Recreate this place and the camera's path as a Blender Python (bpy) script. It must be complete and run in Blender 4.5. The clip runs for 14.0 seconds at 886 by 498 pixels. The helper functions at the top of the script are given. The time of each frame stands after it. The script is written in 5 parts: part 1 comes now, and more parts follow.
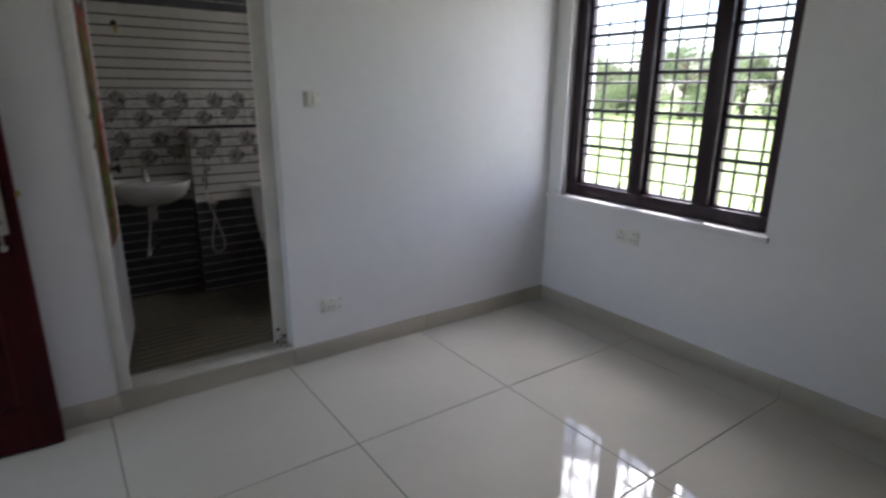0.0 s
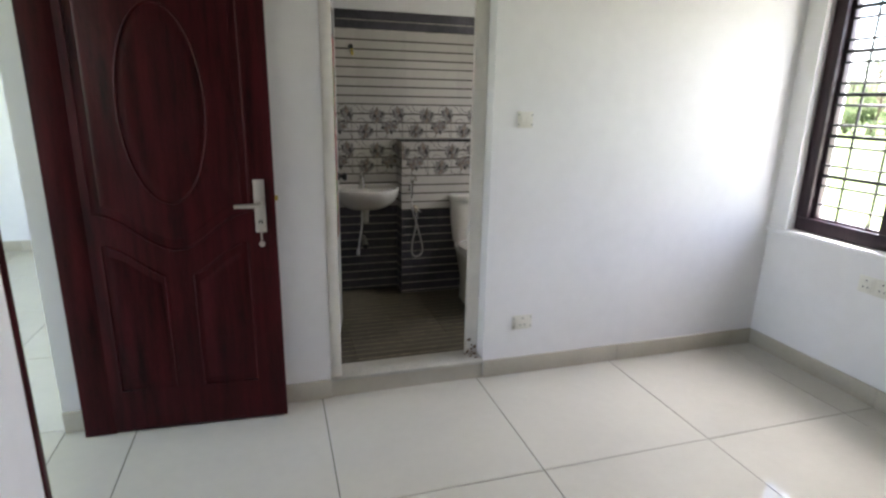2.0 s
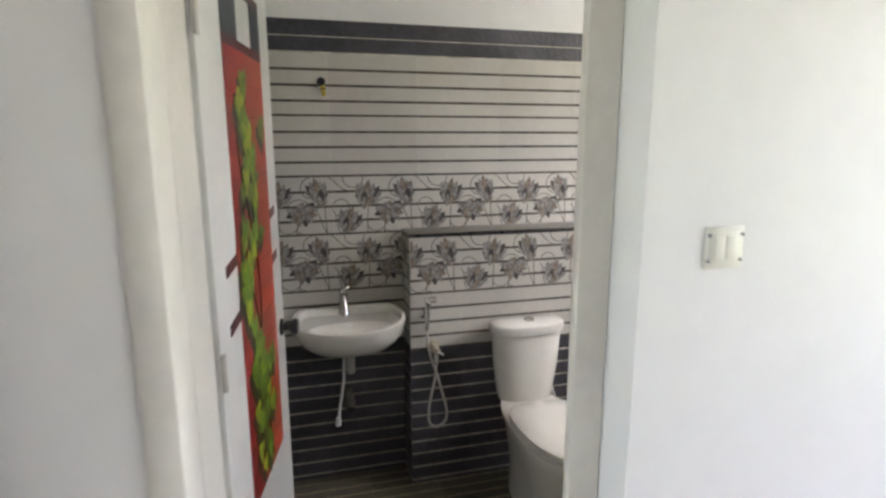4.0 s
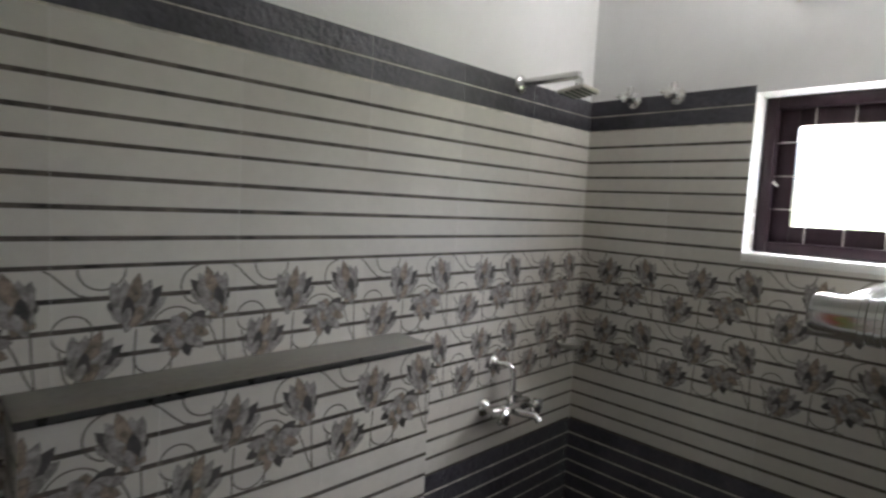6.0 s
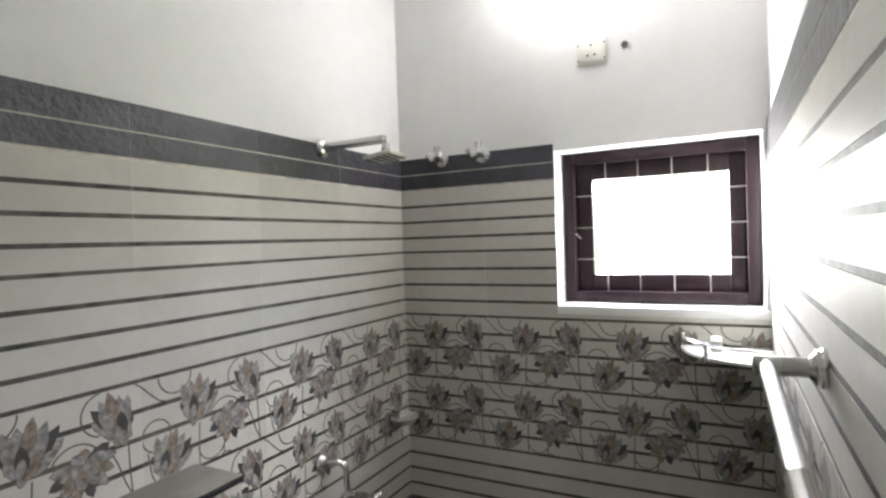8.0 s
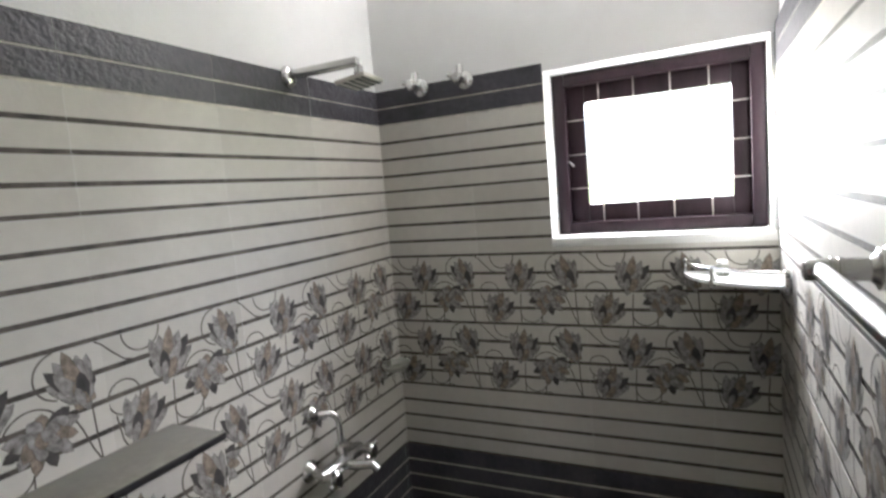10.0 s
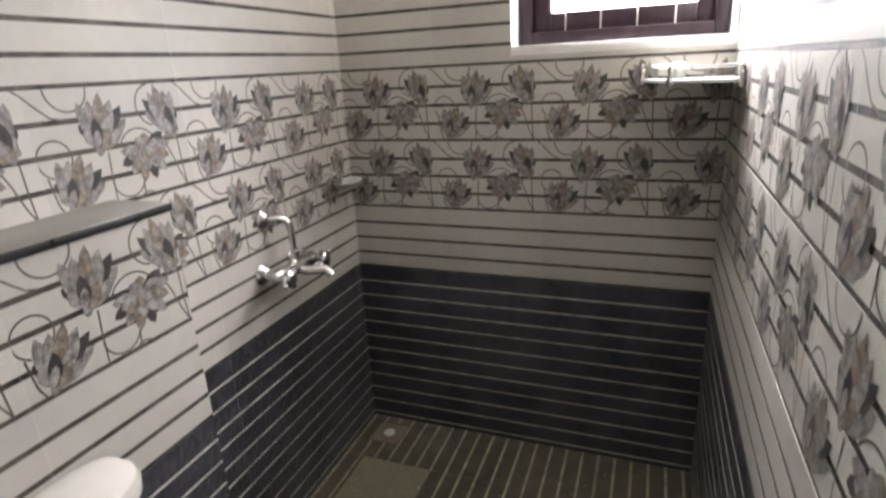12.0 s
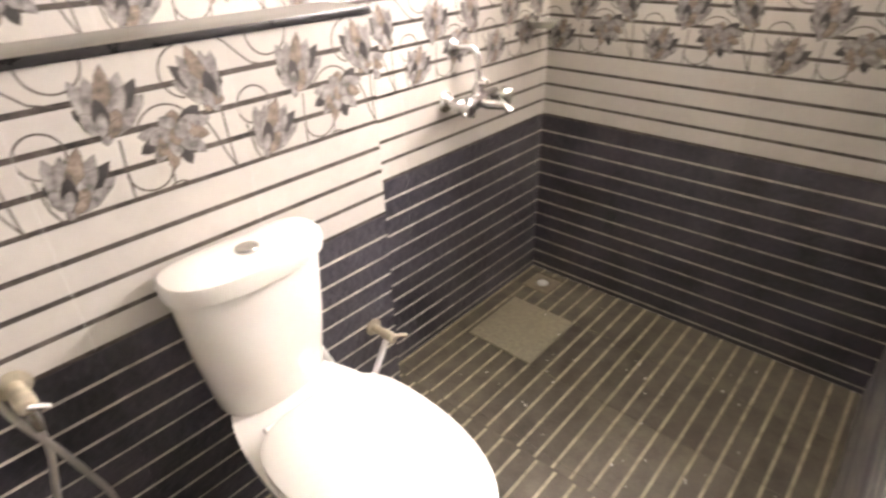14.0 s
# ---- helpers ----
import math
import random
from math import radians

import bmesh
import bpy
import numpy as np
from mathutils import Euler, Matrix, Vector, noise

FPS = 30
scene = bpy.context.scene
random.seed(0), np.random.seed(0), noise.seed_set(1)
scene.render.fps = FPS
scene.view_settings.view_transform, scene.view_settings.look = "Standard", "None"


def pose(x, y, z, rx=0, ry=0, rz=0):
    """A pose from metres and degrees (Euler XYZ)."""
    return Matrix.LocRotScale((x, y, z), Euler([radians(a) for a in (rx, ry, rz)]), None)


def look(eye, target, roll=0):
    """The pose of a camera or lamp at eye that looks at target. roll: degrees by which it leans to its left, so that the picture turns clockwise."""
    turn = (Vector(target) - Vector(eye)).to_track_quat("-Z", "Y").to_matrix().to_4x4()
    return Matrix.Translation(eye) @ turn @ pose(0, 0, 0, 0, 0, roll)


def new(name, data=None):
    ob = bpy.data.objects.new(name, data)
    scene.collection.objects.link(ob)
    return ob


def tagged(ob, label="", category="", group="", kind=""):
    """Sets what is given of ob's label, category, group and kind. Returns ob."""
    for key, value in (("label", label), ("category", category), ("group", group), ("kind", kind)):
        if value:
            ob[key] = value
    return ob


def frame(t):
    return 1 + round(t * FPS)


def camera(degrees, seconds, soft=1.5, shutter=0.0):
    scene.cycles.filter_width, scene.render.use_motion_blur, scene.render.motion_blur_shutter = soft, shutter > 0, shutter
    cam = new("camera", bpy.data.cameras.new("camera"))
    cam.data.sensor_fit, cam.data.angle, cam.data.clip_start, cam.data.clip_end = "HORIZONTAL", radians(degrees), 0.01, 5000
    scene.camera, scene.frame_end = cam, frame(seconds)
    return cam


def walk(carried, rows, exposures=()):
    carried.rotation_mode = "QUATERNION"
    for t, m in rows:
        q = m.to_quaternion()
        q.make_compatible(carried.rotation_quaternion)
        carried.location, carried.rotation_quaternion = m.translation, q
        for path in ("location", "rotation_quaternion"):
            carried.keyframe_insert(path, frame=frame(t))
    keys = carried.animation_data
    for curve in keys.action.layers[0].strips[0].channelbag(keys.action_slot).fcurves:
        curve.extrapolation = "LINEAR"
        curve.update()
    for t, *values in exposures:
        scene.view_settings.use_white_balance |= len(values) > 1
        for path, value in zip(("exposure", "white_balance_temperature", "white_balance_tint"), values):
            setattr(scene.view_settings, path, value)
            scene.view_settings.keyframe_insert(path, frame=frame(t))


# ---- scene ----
cam = camera(77.5, 14.0, soft=2.5, shutter=0.35)
PATH = [
    (0, (-0.141, -0.315, 1.374), (0.971, 1.253, 0.825), 0.6),
    (0.5, (-0.143, -0.445, 1.43), (0.675, 1.247, 0.747), 2.6),
    (1, (-0.202, -0.449, 1.424), (0.421, 1.325, 0.743), 2.1),
    (1.5, (-0.229, -0.364, 1.453), (0.31, 1.441, 0.782), 1.4),
    (2, (-0.261, -0.235, 1.421), (0.31, 1.609, 0.896), 1.2),
    (2.2, (-0.28, -0.079, 1.412), (0.363, 1.739, 0.881), 1.1),
    (4.5, (0.286, 1.774, 1.541), (0.773, 3.685, 1.226), -0.4),
    (5, (0.337, 2.075, 1.547), (1.17, 3.881, 1.296), -1.1),
    (5.5, (0.436, 2.401, 1.542), (1.584, 4.032, 1.388), 0.4),
    (6, (0.504, 2.544, 1.54), (1.893, 3.974, 1.376), 3.0),
    (6.5, (0.564, 2.573, 1.598), (2.187, 3.739, 1.512), 1.1),
    (7, (0.608, 2.598, 1.62), (2.357, 3.568, 1.59), -0.4),
    (7.2, (0.62, 2.606, 1.63), (2.383, 3.55, 1.605), -0.5),
    (9.3, (0.719, 2.746, 1.69), (2.501, 3.652, 1.629), -4.1),
    (9.5, (0.725, 2.752, 1.674), (2.509, 3.652, 1.594), -4.3),
    (10, (0.772, 2.729, 1.609), (2.563, 3.595, 1.404), -4.7),
    (10.5, (0.754, 2.736, 1.553), (2.578, 3.501, 1.252), -3.8),
    (11, (0.752, 2.734, 1.497), (2.562, 3.498, 1.122), -3.2),
    (11.5, (0.773, 2.747, 1.457), (2.569, 3.479, 0.97), -2.9),
    (12, (0.742, 2.754, 1.375), (2.512, 3.44, 0.746), -3.0),
    (12.5, (0.707, 2.732, 1.316), (2.423, 3.409, 0.542), -1.6),
    (13, (0.706, 2.748, 1.297), (2.371, 3.418, 0.415), -0.3),
    (13.5, (0.703, 2.712, 1.295), (2.239, 3.54, 0.319), -0.3),
    (14, (0.701, 2.668, 1.28), (1.976, 3.836, 0.276), -1.7),
]
EXPO = [(0.0, 2.5, 6200, 17), (0.5, 2.25, 6200, 16), (1.0, 2.6, 6350, 14), (1.5, 3.25, 6400, 13), (2.2, 3.8, 6550, 15), (4.3, 4.3, 6550, 16), (5.0, 4.25, 6550, 16), (5.5, 3.65, 6600, 16), (6.0, 3.35, 6250, 13), (6.5, 3.4, 6300, 13), (7.2, 3.7, 6250, 13), (9.5, 3.8, 6250, 13), (10.5, 3.8, 6200, 13), (11.0, 4.05, 6300, 13), (12.0, 4.3, 6560, 17), (12.5, 4.75, 6800, 19), (13.0, 5.55, 6900, 21), (14.0, 5.55, 7350, 24)]
BULB = 0.31
walk(cam, [(t, look(eye, target, roll)) for t, eye, target, roll in PATH], EXPO)

# ---- light ----
world = bpy.data.worlds.new("world")
world.use_nodes = True
scene.world = world
_wn = world.node_tree
_sky = _wn.nodes.new("ShaderNodeTexSky")
_sky.sky_type = "NISHITA"
_sky.sun_disc = False
_sky.sun_elevation = radians(79)
_sky.sun_rotation = radians(88)
_bg = _wn.nodes["Background"]
_bg.inputs["Strength"].default_value = 0.15
_wn.links.new(_sky.outputs[0], _bg.inputs[0])

sun = new("sun", bpy.data.lights.new("sun", "SUN"))
sun.data.energy, sun.data.angle, sun.data.color = 5.0, radians(0.5), (1.0, 0.96, 0.9)
sun.matrix_world = look((0, 0, 0), (-math.cos(radians(79)) * math.sin(radians(88)), -math.cos(radians(79)) * math.cos(radians(88)), -math.sin(radians(79))))


def area_lamp(name, eye, target, sx, sy, watts, colour=(1, 1, 1)):
    lamp = bpy.data.lights.new(name, "AREA")
    lamp.shape, lamp.size, lamp.size_y, lamp.energy, lamp.color = "RECTANGLE", sx, sy, watts, colour
    ob = new(name, lamp)
    ob.matrix_world = look(eye, target)
    return ob


# area lamps stand in for window sky light; the hall opening is unseen
area_lamp("bath_window_sky", (3.08, 3.42, 1.66), (1.7, 2.15, 1.68), 0.75, 0.72, 15.0, (1.0, 0.975, 0.93))
# added lamp before an unseen opening, brightens the hall
area_lamp("hall_fill", (-4.4, 2.0, 1.6), (0, 2.0, 1.2), 3.0, 1.8, 3.4, (1.0, 0.99, 0.96))
area_lamp("bedroom_window_sky", (2.785, 1.44, 1.42), (0.4, 1.44, 1.42), 1.18, 1.28, 2.8, (1.0, 0.965, 0.915))
# added lamp above the window, far stronger than the sky, lifts the bedroom
area_lamp("bedroom_high_fill", (3.25, 2.25, 2.35), (0.9, 0.25, 0.40), 1.6, 1.1, 30.0, (1.0, 0.975, 0.94))


# ---- materials ----
def material(name, colour, rough=0.5, metal=0.0, vary=0.08, scale=6.0, bump=0.0, bump_scale=40.0, rough_vary=0.1, grain=(1, 1, 1), piece=0.0, second=None, coat=0.0, spec=0.5):
    m = bpy.data.materials.new(name)
    m.use_nodes = True
    nt = m.node_tree
    bs = nt.nodes["Principled BSDF"]
    L = nt.links.new
    mp = nt.nodes.new("ShaderNodeMapping")
    mp.inputs["Scale"].default_value = grain
    geo = nt.nodes.new("ShaderNodeNewGeometry")
    L(geo.outputs["Position"], mp.inputs["Vector"])
    n1 = nt.nodes.new("ShaderNodeTexNoise")
    n1.inputs["Scale"].default_value, n1.inputs["Detail"].default_value = scale, 6
    n2 = nt.nodes.new("ShaderNodeTexNoise")
    n2.inputs["Scale"].default_value, n2.inputs["Detail"].default_value = scale * 9, 3
    L(mp.outputs[0], n1.inputs["Vector"])
    L(mp.outputs[0], n2.inputs["Vector"])
    add = nt.nodes.new("ShaderNodeMath")
    add.operation = "MULTIPLY_ADD"
    L(n2.outputs["Fac"], add.inputs[0])
    add.inputs[1].default_value = 0.4
    L(n1.outputs["Fac"], add.inputs[2])
    ramp = nt.nodes.new("ShaderNodeMapRange")
    ramp.inputs["From Min"].default_value, ramp.inputs["From Max"].default_value = 0.45, 0.95
    L(add.outputs[0], ramp.inputs["Value"])
    mix = nt.nodes.new("ShaderNodeMix")
    mix.data_type = "RGBA"
    c = colour
    dark = second or (c[0] * (1 - vary * 2), c[1] * (1 - vary * 2), c[2] * (1 - vary * 2), 1)
    lite = (min(1, c[0] * (1 + vary)), min(1, c[1] * (1 + vary)), min(1, c[2] * (1 + vary)), 1)
    mix.inputs["A"].default_value, mix.inputs["B"].default_value = dark, lite
    L(ramp.outputs[0], mix.inputs["Factor"])
    out = mix.outputs["Result"]
    if piece:
        oi = nt.nodes.new("ShaderNodeObjectInfo")
        hv = nt.nodes.new("ShaderNodeHueSaturation")
        mr = nt.nodes.new("ShaderNodeMapRange")
        mr.inputs["To Min"].default_value, mr.inputs["To Max"].default_value = 1 - piece, 1 + piece
        L(oi.outputs["Random"], mr.inputs["Value"])
        L(mr.outputs[0], hv.inputs["Value"])
        L(out, hv.inputs["Color"])
        out = hv.outputs[0]
    L(out, bs.inputs["Base Color"])
    rr = nt.nodes.new("ShaderNodeMapRange")
    rr.inputs["To Min"].default_value, rr.inputs["To Max"].default_value = max(0.02, rough - rough_vary * rough), min(1, rough + rough_vary)
    L(n1.outputs["Fac"], rr.inputs["Value"])
    L(rr.outputs[0], bs.inputs["Roughness"])
    bs.inputs["Metallic"].default_value = metal
    bs.inputs["Coat Weight"].default_value = coat
    bs.inputs["Specular IOR Level"].default_value = spec
    if bump:
        nb = nt.nodes.new("ShaderNodeTexNoise")
        nb.inputs["Scale"].default_value, nb.inputs["Detail"].default_value = bump_scale, 4
        L(mp.outputs[0], nb.inputs["Vector"])
        bp = nt.nodes.new("ShaderNodeBump")
        bp.inputs["Strength"].default_value, bp.inputs["Distance"].default_value = bump, 0.01
        L(nb.outputs["Fac"], bp.inputs["Height"])
        L(bp.outputs[0], bs.inputs["Normal"])
    return m


def glowing(name, colour, strength):
    m = bpy.data.materials.new(name)
    m.use_nodes = True
    bs = m.node_tree.nodes["Principled BSDF"]
    bs.inputs["Base Color"].default_value = colour
    bs.inputs["Emission Color"].default_value = colour
    bs.inputs["Emission Strength"].default_value = strength
    return m


WALL = material("wall_paint", (0.81, 0.80, 0.80, 1), 0.6, vary=0.03, scale=1.7, bump=0.05, bump_scale=90)
WALL_BATH = material("bath_paint", (0.75, 0.75, 0.74, 1), 0.6, vary=0.03, scale=1.7, bump=0.06, bump_scale=80)
FLOOR = material("vitrified_tile", (0.53, 0.505, 0.44, 1), 0.025, vary=0.03, scale=2.5, rough_vary=0.05, piece=0.02, spec=0.32)
GROUT = material("grout", (0.09, 0.082, 0.072, 1), 0.85, vary=0.2, scale=14)
SKIRT = material("skirting_tile", (0.48, 0.44, 0.36, 1), 0.2, vary=0.05, scale=5, piece=0.04)
THRESH = material("threshold_stone", (0.48, 0.46, 0.40, 1), 0.3, vary=0.12, scale=6)
FRAME_WHITE = material("frame_paint", (0.72, 0.69, 0.64, 1), 0.4, vary=0.06, scale=4, bump=0.05, bump_scale=30)
DOOR_WOOD = material("door_wood", (0.047, 0.0044, 0.0064, 1), 0.42, vary=0.42, scale=3.0, grain=(9, 9, 0.8), bump=0.06, bump_scale=22, spec=0.16)
DARK_WOOD = material("window_wood", (0.034, 0.020, 0.026, 1), 0.34, vary=0.3, scale=3.0, grain=(6, 6, 1.2), bump=0.06, bump_scale=20, spec=0.25)
IRON = material("grille_iron", (0.02, 0.018, 0.022, 1), 0.5, vary=0.2)
CHROME = material("chrome", (0.64, 0.635, 0.62, 1), 0.16, 1.0, vary=0.04, scale=20)
STEEL = material("brushed_steel", (0.62, 0.6, 0.56, 1), 0.3, 1.0, vary=0.08, scale=20)
DULL_BRASS = material("dull_valve_metal", (0.50, 0.45, 0.34, 1), 0.45, 0.5, vary=0.15, scale=40)
DRAIN_PLATE = material("drain_plate", (0.24, 0.21, 0.15, 1), 0.5, 0.0, vary=0.15, scale=60)
BRASS = material("brass", (0.55, 0.42, 0.10, 1), 0.35, 1.0, vary=0.2, scale=30)
CERAMIC = material("ceramic", (0.75, 0.735, 0.685, 1), 0.16, vary=0.02, scale=3, coat=0.4)
PLASTIC = material("switch_plastic", (0.74, 0.72, 0.65, 1), 0.4, vary=0.03, scale=20)
PVC_WHITE = material("pvc_white", (0.76, 0.76, 0.74, 1), 0.3, vary=0.03, scale=3)
STAIN = material("damp_stain", (0.16, 0.085, 0.04, 1), 0.8, vary=0.5, scale=40, bump=0.3, bump_scale=90)
BLACK = material("black_plastic", (0.01, 0.01, 0.012, 1), 0.25, vary=0.2)
GREY_PIPE = material("grey_pipe", (0.14, 0.14, 0.145, 1), 0.5, vary=0.2)
GLAZE_LIGHT = material("glaze_light", (0.56, 0.54, 0.495, 1), 0.46, vary=0.06, scale=3.5, bump=0.07, bump_scale=120, piece=0.045, spec=0.25)
GLAZE_LINE = material("glaze_line", (0.10, 0.085, 0.070, 1), 0.6, vary=0.45, scale=22, bump=0.2, bump_scale=150)
GLAZE_DARK = material("glaze_dark", (0.066, 0.064, 0.076, 1), 0.33, vary=0.3, scale=5, bump=0.5, bump_scale=60, piece=0.15)
LINE_PALE = material("pale_line", (0.62, 0.58, 0.50, 1), 0.6, vary=0.25, scale=18, bump=0.1, bump_scale=120)
PETAL_A = material("petal_grey", (0.31, 0.296, 0.28, 1), 0.4, vary=0.35, scale=70)
PETAL_B = material("petal_taupe", (0.275, 0.222, 0.176, 1), 0.4, vary=0.35, scale=70)
PETAL_C = material("petal_dark", (0.062, 0.058, 0.056, 1), 0.35, vary=0.3, scale=30)
CURL = material("curl_line", (0.12, 0.102, 0.085, 1), 0.4, vary=0.3, scale=25)
FLOOR_DARK = material("bath_floor_tile", (0.10, 0.088, 0.062, 1), 0.42, vary=0.22, scale=14, bump=0.25, bump_scale=60, piece=0.22)
FLOOR_LINE = material("bath_floor_line", (0.42, 0.375, 0.265, 1), 0.7, vary=0.25, scale=30)
COVER_STONE = material("chamber_cover_stone", (0.25, 0.23, 0.16, 1), 0.5, vary=0.13, scale=70, bump=0.15, bump_scale=90)
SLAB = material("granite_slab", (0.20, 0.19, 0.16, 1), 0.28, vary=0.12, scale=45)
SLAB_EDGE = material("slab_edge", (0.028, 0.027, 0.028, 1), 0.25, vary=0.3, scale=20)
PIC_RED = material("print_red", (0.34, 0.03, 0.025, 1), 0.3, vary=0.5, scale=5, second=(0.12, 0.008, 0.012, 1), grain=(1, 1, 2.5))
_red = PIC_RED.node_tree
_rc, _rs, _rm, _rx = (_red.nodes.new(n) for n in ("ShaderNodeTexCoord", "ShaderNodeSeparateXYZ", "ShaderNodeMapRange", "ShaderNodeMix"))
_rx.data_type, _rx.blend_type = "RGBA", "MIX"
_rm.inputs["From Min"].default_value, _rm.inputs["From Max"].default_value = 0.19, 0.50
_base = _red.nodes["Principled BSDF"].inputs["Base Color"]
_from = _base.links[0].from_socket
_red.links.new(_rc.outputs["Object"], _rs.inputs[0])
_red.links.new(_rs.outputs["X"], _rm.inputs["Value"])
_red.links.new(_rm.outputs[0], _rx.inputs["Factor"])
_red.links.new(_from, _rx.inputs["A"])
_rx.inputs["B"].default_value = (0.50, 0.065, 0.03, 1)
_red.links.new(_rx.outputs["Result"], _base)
OLD_PIPE = material("old_pipe", (0.15, 0.14, 0.115, 1), 0.5, vary=0.25, scale=25)
PIC_MORTAR = material("print_mortar", (0.17, 0.02, 0.014, 1), 0.3, vary=0.3)
PIC_GREEN = material("print_green", (0.16, 0.28, 0.02, 1), 0.3, vary=0.5, scale=25, second=(0.03, 0.09, 0.008, 1), piece=0.3)
PIC_LIME = material("print_lime", (0.38, 0.48, 0.03, 1), 0.3, vary=0.3, scale=25)
PIC_SHADE = material("print_shade", (0.035, 0.03, 0.012, 1), 0.3, vary=0.3, scale=30)
PIC_MAROON = material("print_maroon", (0.10, 0.012, 0.015, 1), 0.3, vary=0.3)
PIC_DUSK = material("print_dusk", (0.03, 0.045, 0.06, 1), 0.3, vary=0.5, scale=14, second=(0.01, 0.01, 0.012, 1))
GRASS = material("grass", (0.16, 0.22, 0.06, 1), 0.9, vary=0.3, scale=0.4)
YARD = material("yard_concrete", (0.42, 0.40, 0.36, 1), 0.9, vary=0.15, scale=1.2, bump=0.2)
BARK = material("bark", (0.12, 0.085, 0.06, 1), 0.9, vary=0.3, scale=6)
LEAF = material("leaf", (0.12, 0.16, 0.075, 1), 0.6, vary=0.4, scale=1.0)
_lt = LEAF.node_tree
_tr, _mx = _lt.nodes.new("ShaderNodeBsdfTranslucent"), _lt.nodes.new("ShaderNodeMixShader")
_tr.inputs["Color"].default_value = (0.21, 0.26, 0.13, 1)
_mx.inputs[0].default_value = 0.5
_lt.links.new(_lt.nodes["Principled BSDF"].outputs[0], _mx.inputs[1])
_lt.links.new(_tr.outputs[0], _mx.inputs[2])
_lt.links.new(_mx.outputs[0], _lt.nodes["Material Output"].inputs["Surface"])
SHELF_GLASS = material("frosted_shelf_glass", (0.72, 0.75, 0.73, 1), 0.12, vary=0.03)
DISH = material("cloudy_dish_plastic", (0.34, 0.34, 0.30, 1), 0.2, vary=0.1, scale=20)


# ---- mesh helpers ----
def mesh_of(name, bm, mats):
    me = bpy.data.meshes.new(name)
    bm.normal_update()
    bm.to_mesh(me)
    bm.free()
    for m in mats if isinstance(mats, (list, tuple)) else [mats]:
        me.materials.append(m)
    return me


def smooth(me, angle=35):
    for p in me.polygons:
        p.use_smooth = True
    me.set_sharp_from_angle(angle=radians(angle))
    return me


def part(name, bm, mats, parent=None, label="", soft=True):
    me = mesh_of(name, bm, mats)
    if soft:
        smooth(me)
    ob = new(name, me)
    ob.parent = parent
    if label:
        ob["label"] = label
    return ob


def thing(name, x, y, z, label, category, group="", rz=0):
    ob = new(name)
    ob.empty_display_size = 0.05
    ob.matrix_basis = pose(x, y, z, 0, 0, rz)
    return tagged(ob, label, category, group)


def structure(name, bm, mats, soft=False):
    return tagged(part(name, bm, mats, None, "", soft), kind="structure")


def box(bm, x0, x1, y0, y1, z0, z1, mi=0, bevel=0.0):
    r = bmesh.ops.create_cube(bm, size=1, matrix=Matrix.LocRotScale(((x0 + x1) / 2, (y0 + y1) / 2, (z0 + z1) / 2), None, (x1 - x0, y1 - y0, z1 - z0)))
    vs = r["verts"]
    for f in {f for v in vs for f in v.link_faces}:
        f.material_index = mi
    if bevel:
        bmesh.ops.bevel(bm, geom=list({e for v in vs for e in v.link_edges}), offset=bevel, segments=2, affect="EDGES", profile=0.5)
    return bm


def boxes(*rows, mi=0, bevel=0.0):
    bm = bmesh.new()
    for r in rows:
        box(bm, *r, mi=mi, bevel=bevel)
    return bm


def tube(bm, pts, r, seg=12, mi=0, closed=False, cap=True):
    """A pipe along points; r is one radius or one for each point."""
    pts = [Vector(p) for p in pts]
    n = len(pts)
    rs = [r] * n if isinstance(r, (int, float)) else r
    rings = []
    up = None
    for i, p in enumerate(pts):
        a = pts[i - 1] if i or closed else p
        b = pts[(i + 1) % n] if i < n - 1 or closed else p
        d = (b - a)
        d = d.normalized() if d.length > 1e-9 else Vector((0, 0, 1))
        if up is None:
            up = Vector((0, 0, 1)) if abs(d.z) < 0.9 else Vector((1, 0, 0))
        side = d.cross(up)
        side = side.normalized() if side.length > 1e-6 else d.orthogonal().normalized()
        up = side.cross(d).normalized()
        rings.append([bm.verts.new(p + (side * math.cos(2 * math.pi * k / seg) + up * math.sin(2 * math.pi * k / seg)) * rs[i]) for k in range(seg)])
    for i in range(n if closed else n - 1):
        A, B = rings[i], rings[(i + 1) % n]
        for k in range(seg):
            bm.faces.new((A[k], A[(k + 1) % seg], B[(k + 1) % seg], B[k])).material_index = mi
    if cap and not closed:
        bm.faces.new(rings[0][::-1]).material_index = mi
        bm.faces.new(rings[-1]).material_index = mi
    return bm


def lathe(bm, profile, seg=28, m=None, mi=0, sx=1.0, sy=1.0):
    """Turns (radius, height) pairs round z; m places the result."""
    m = m or Matrix()
    rings = []
    for r, z in profile:
        if r < 1e-6:
            rings.append([bm.verts.new(m @ Vector((0, 0, z)))])
        else:
            rings.append([bm.verts.new(m @ Vector((r * sx * math.cos(2 * math.pi * k / seg), r * sy * math.sin(2 * math.pi * k / seg), z))) for k in range(seg)])
    for A, B in zip(rings, rings[1:]):
        for k in range(seg):
            a, b = (A[0], A[0]) if len(A) == 1 else (A[k], A[(k + 1) % seg])
            c, d = (B[0], B[0]) if len(B) == 1 else (B[(k + 1) % seg], B[k])
            vs = []
            for v in (a, b, c, d):
                if v not in vs:
                    vs.append(v)
            if len(vs) > 2:
                bm.faces.new(vs).material_index = mi
    return bm


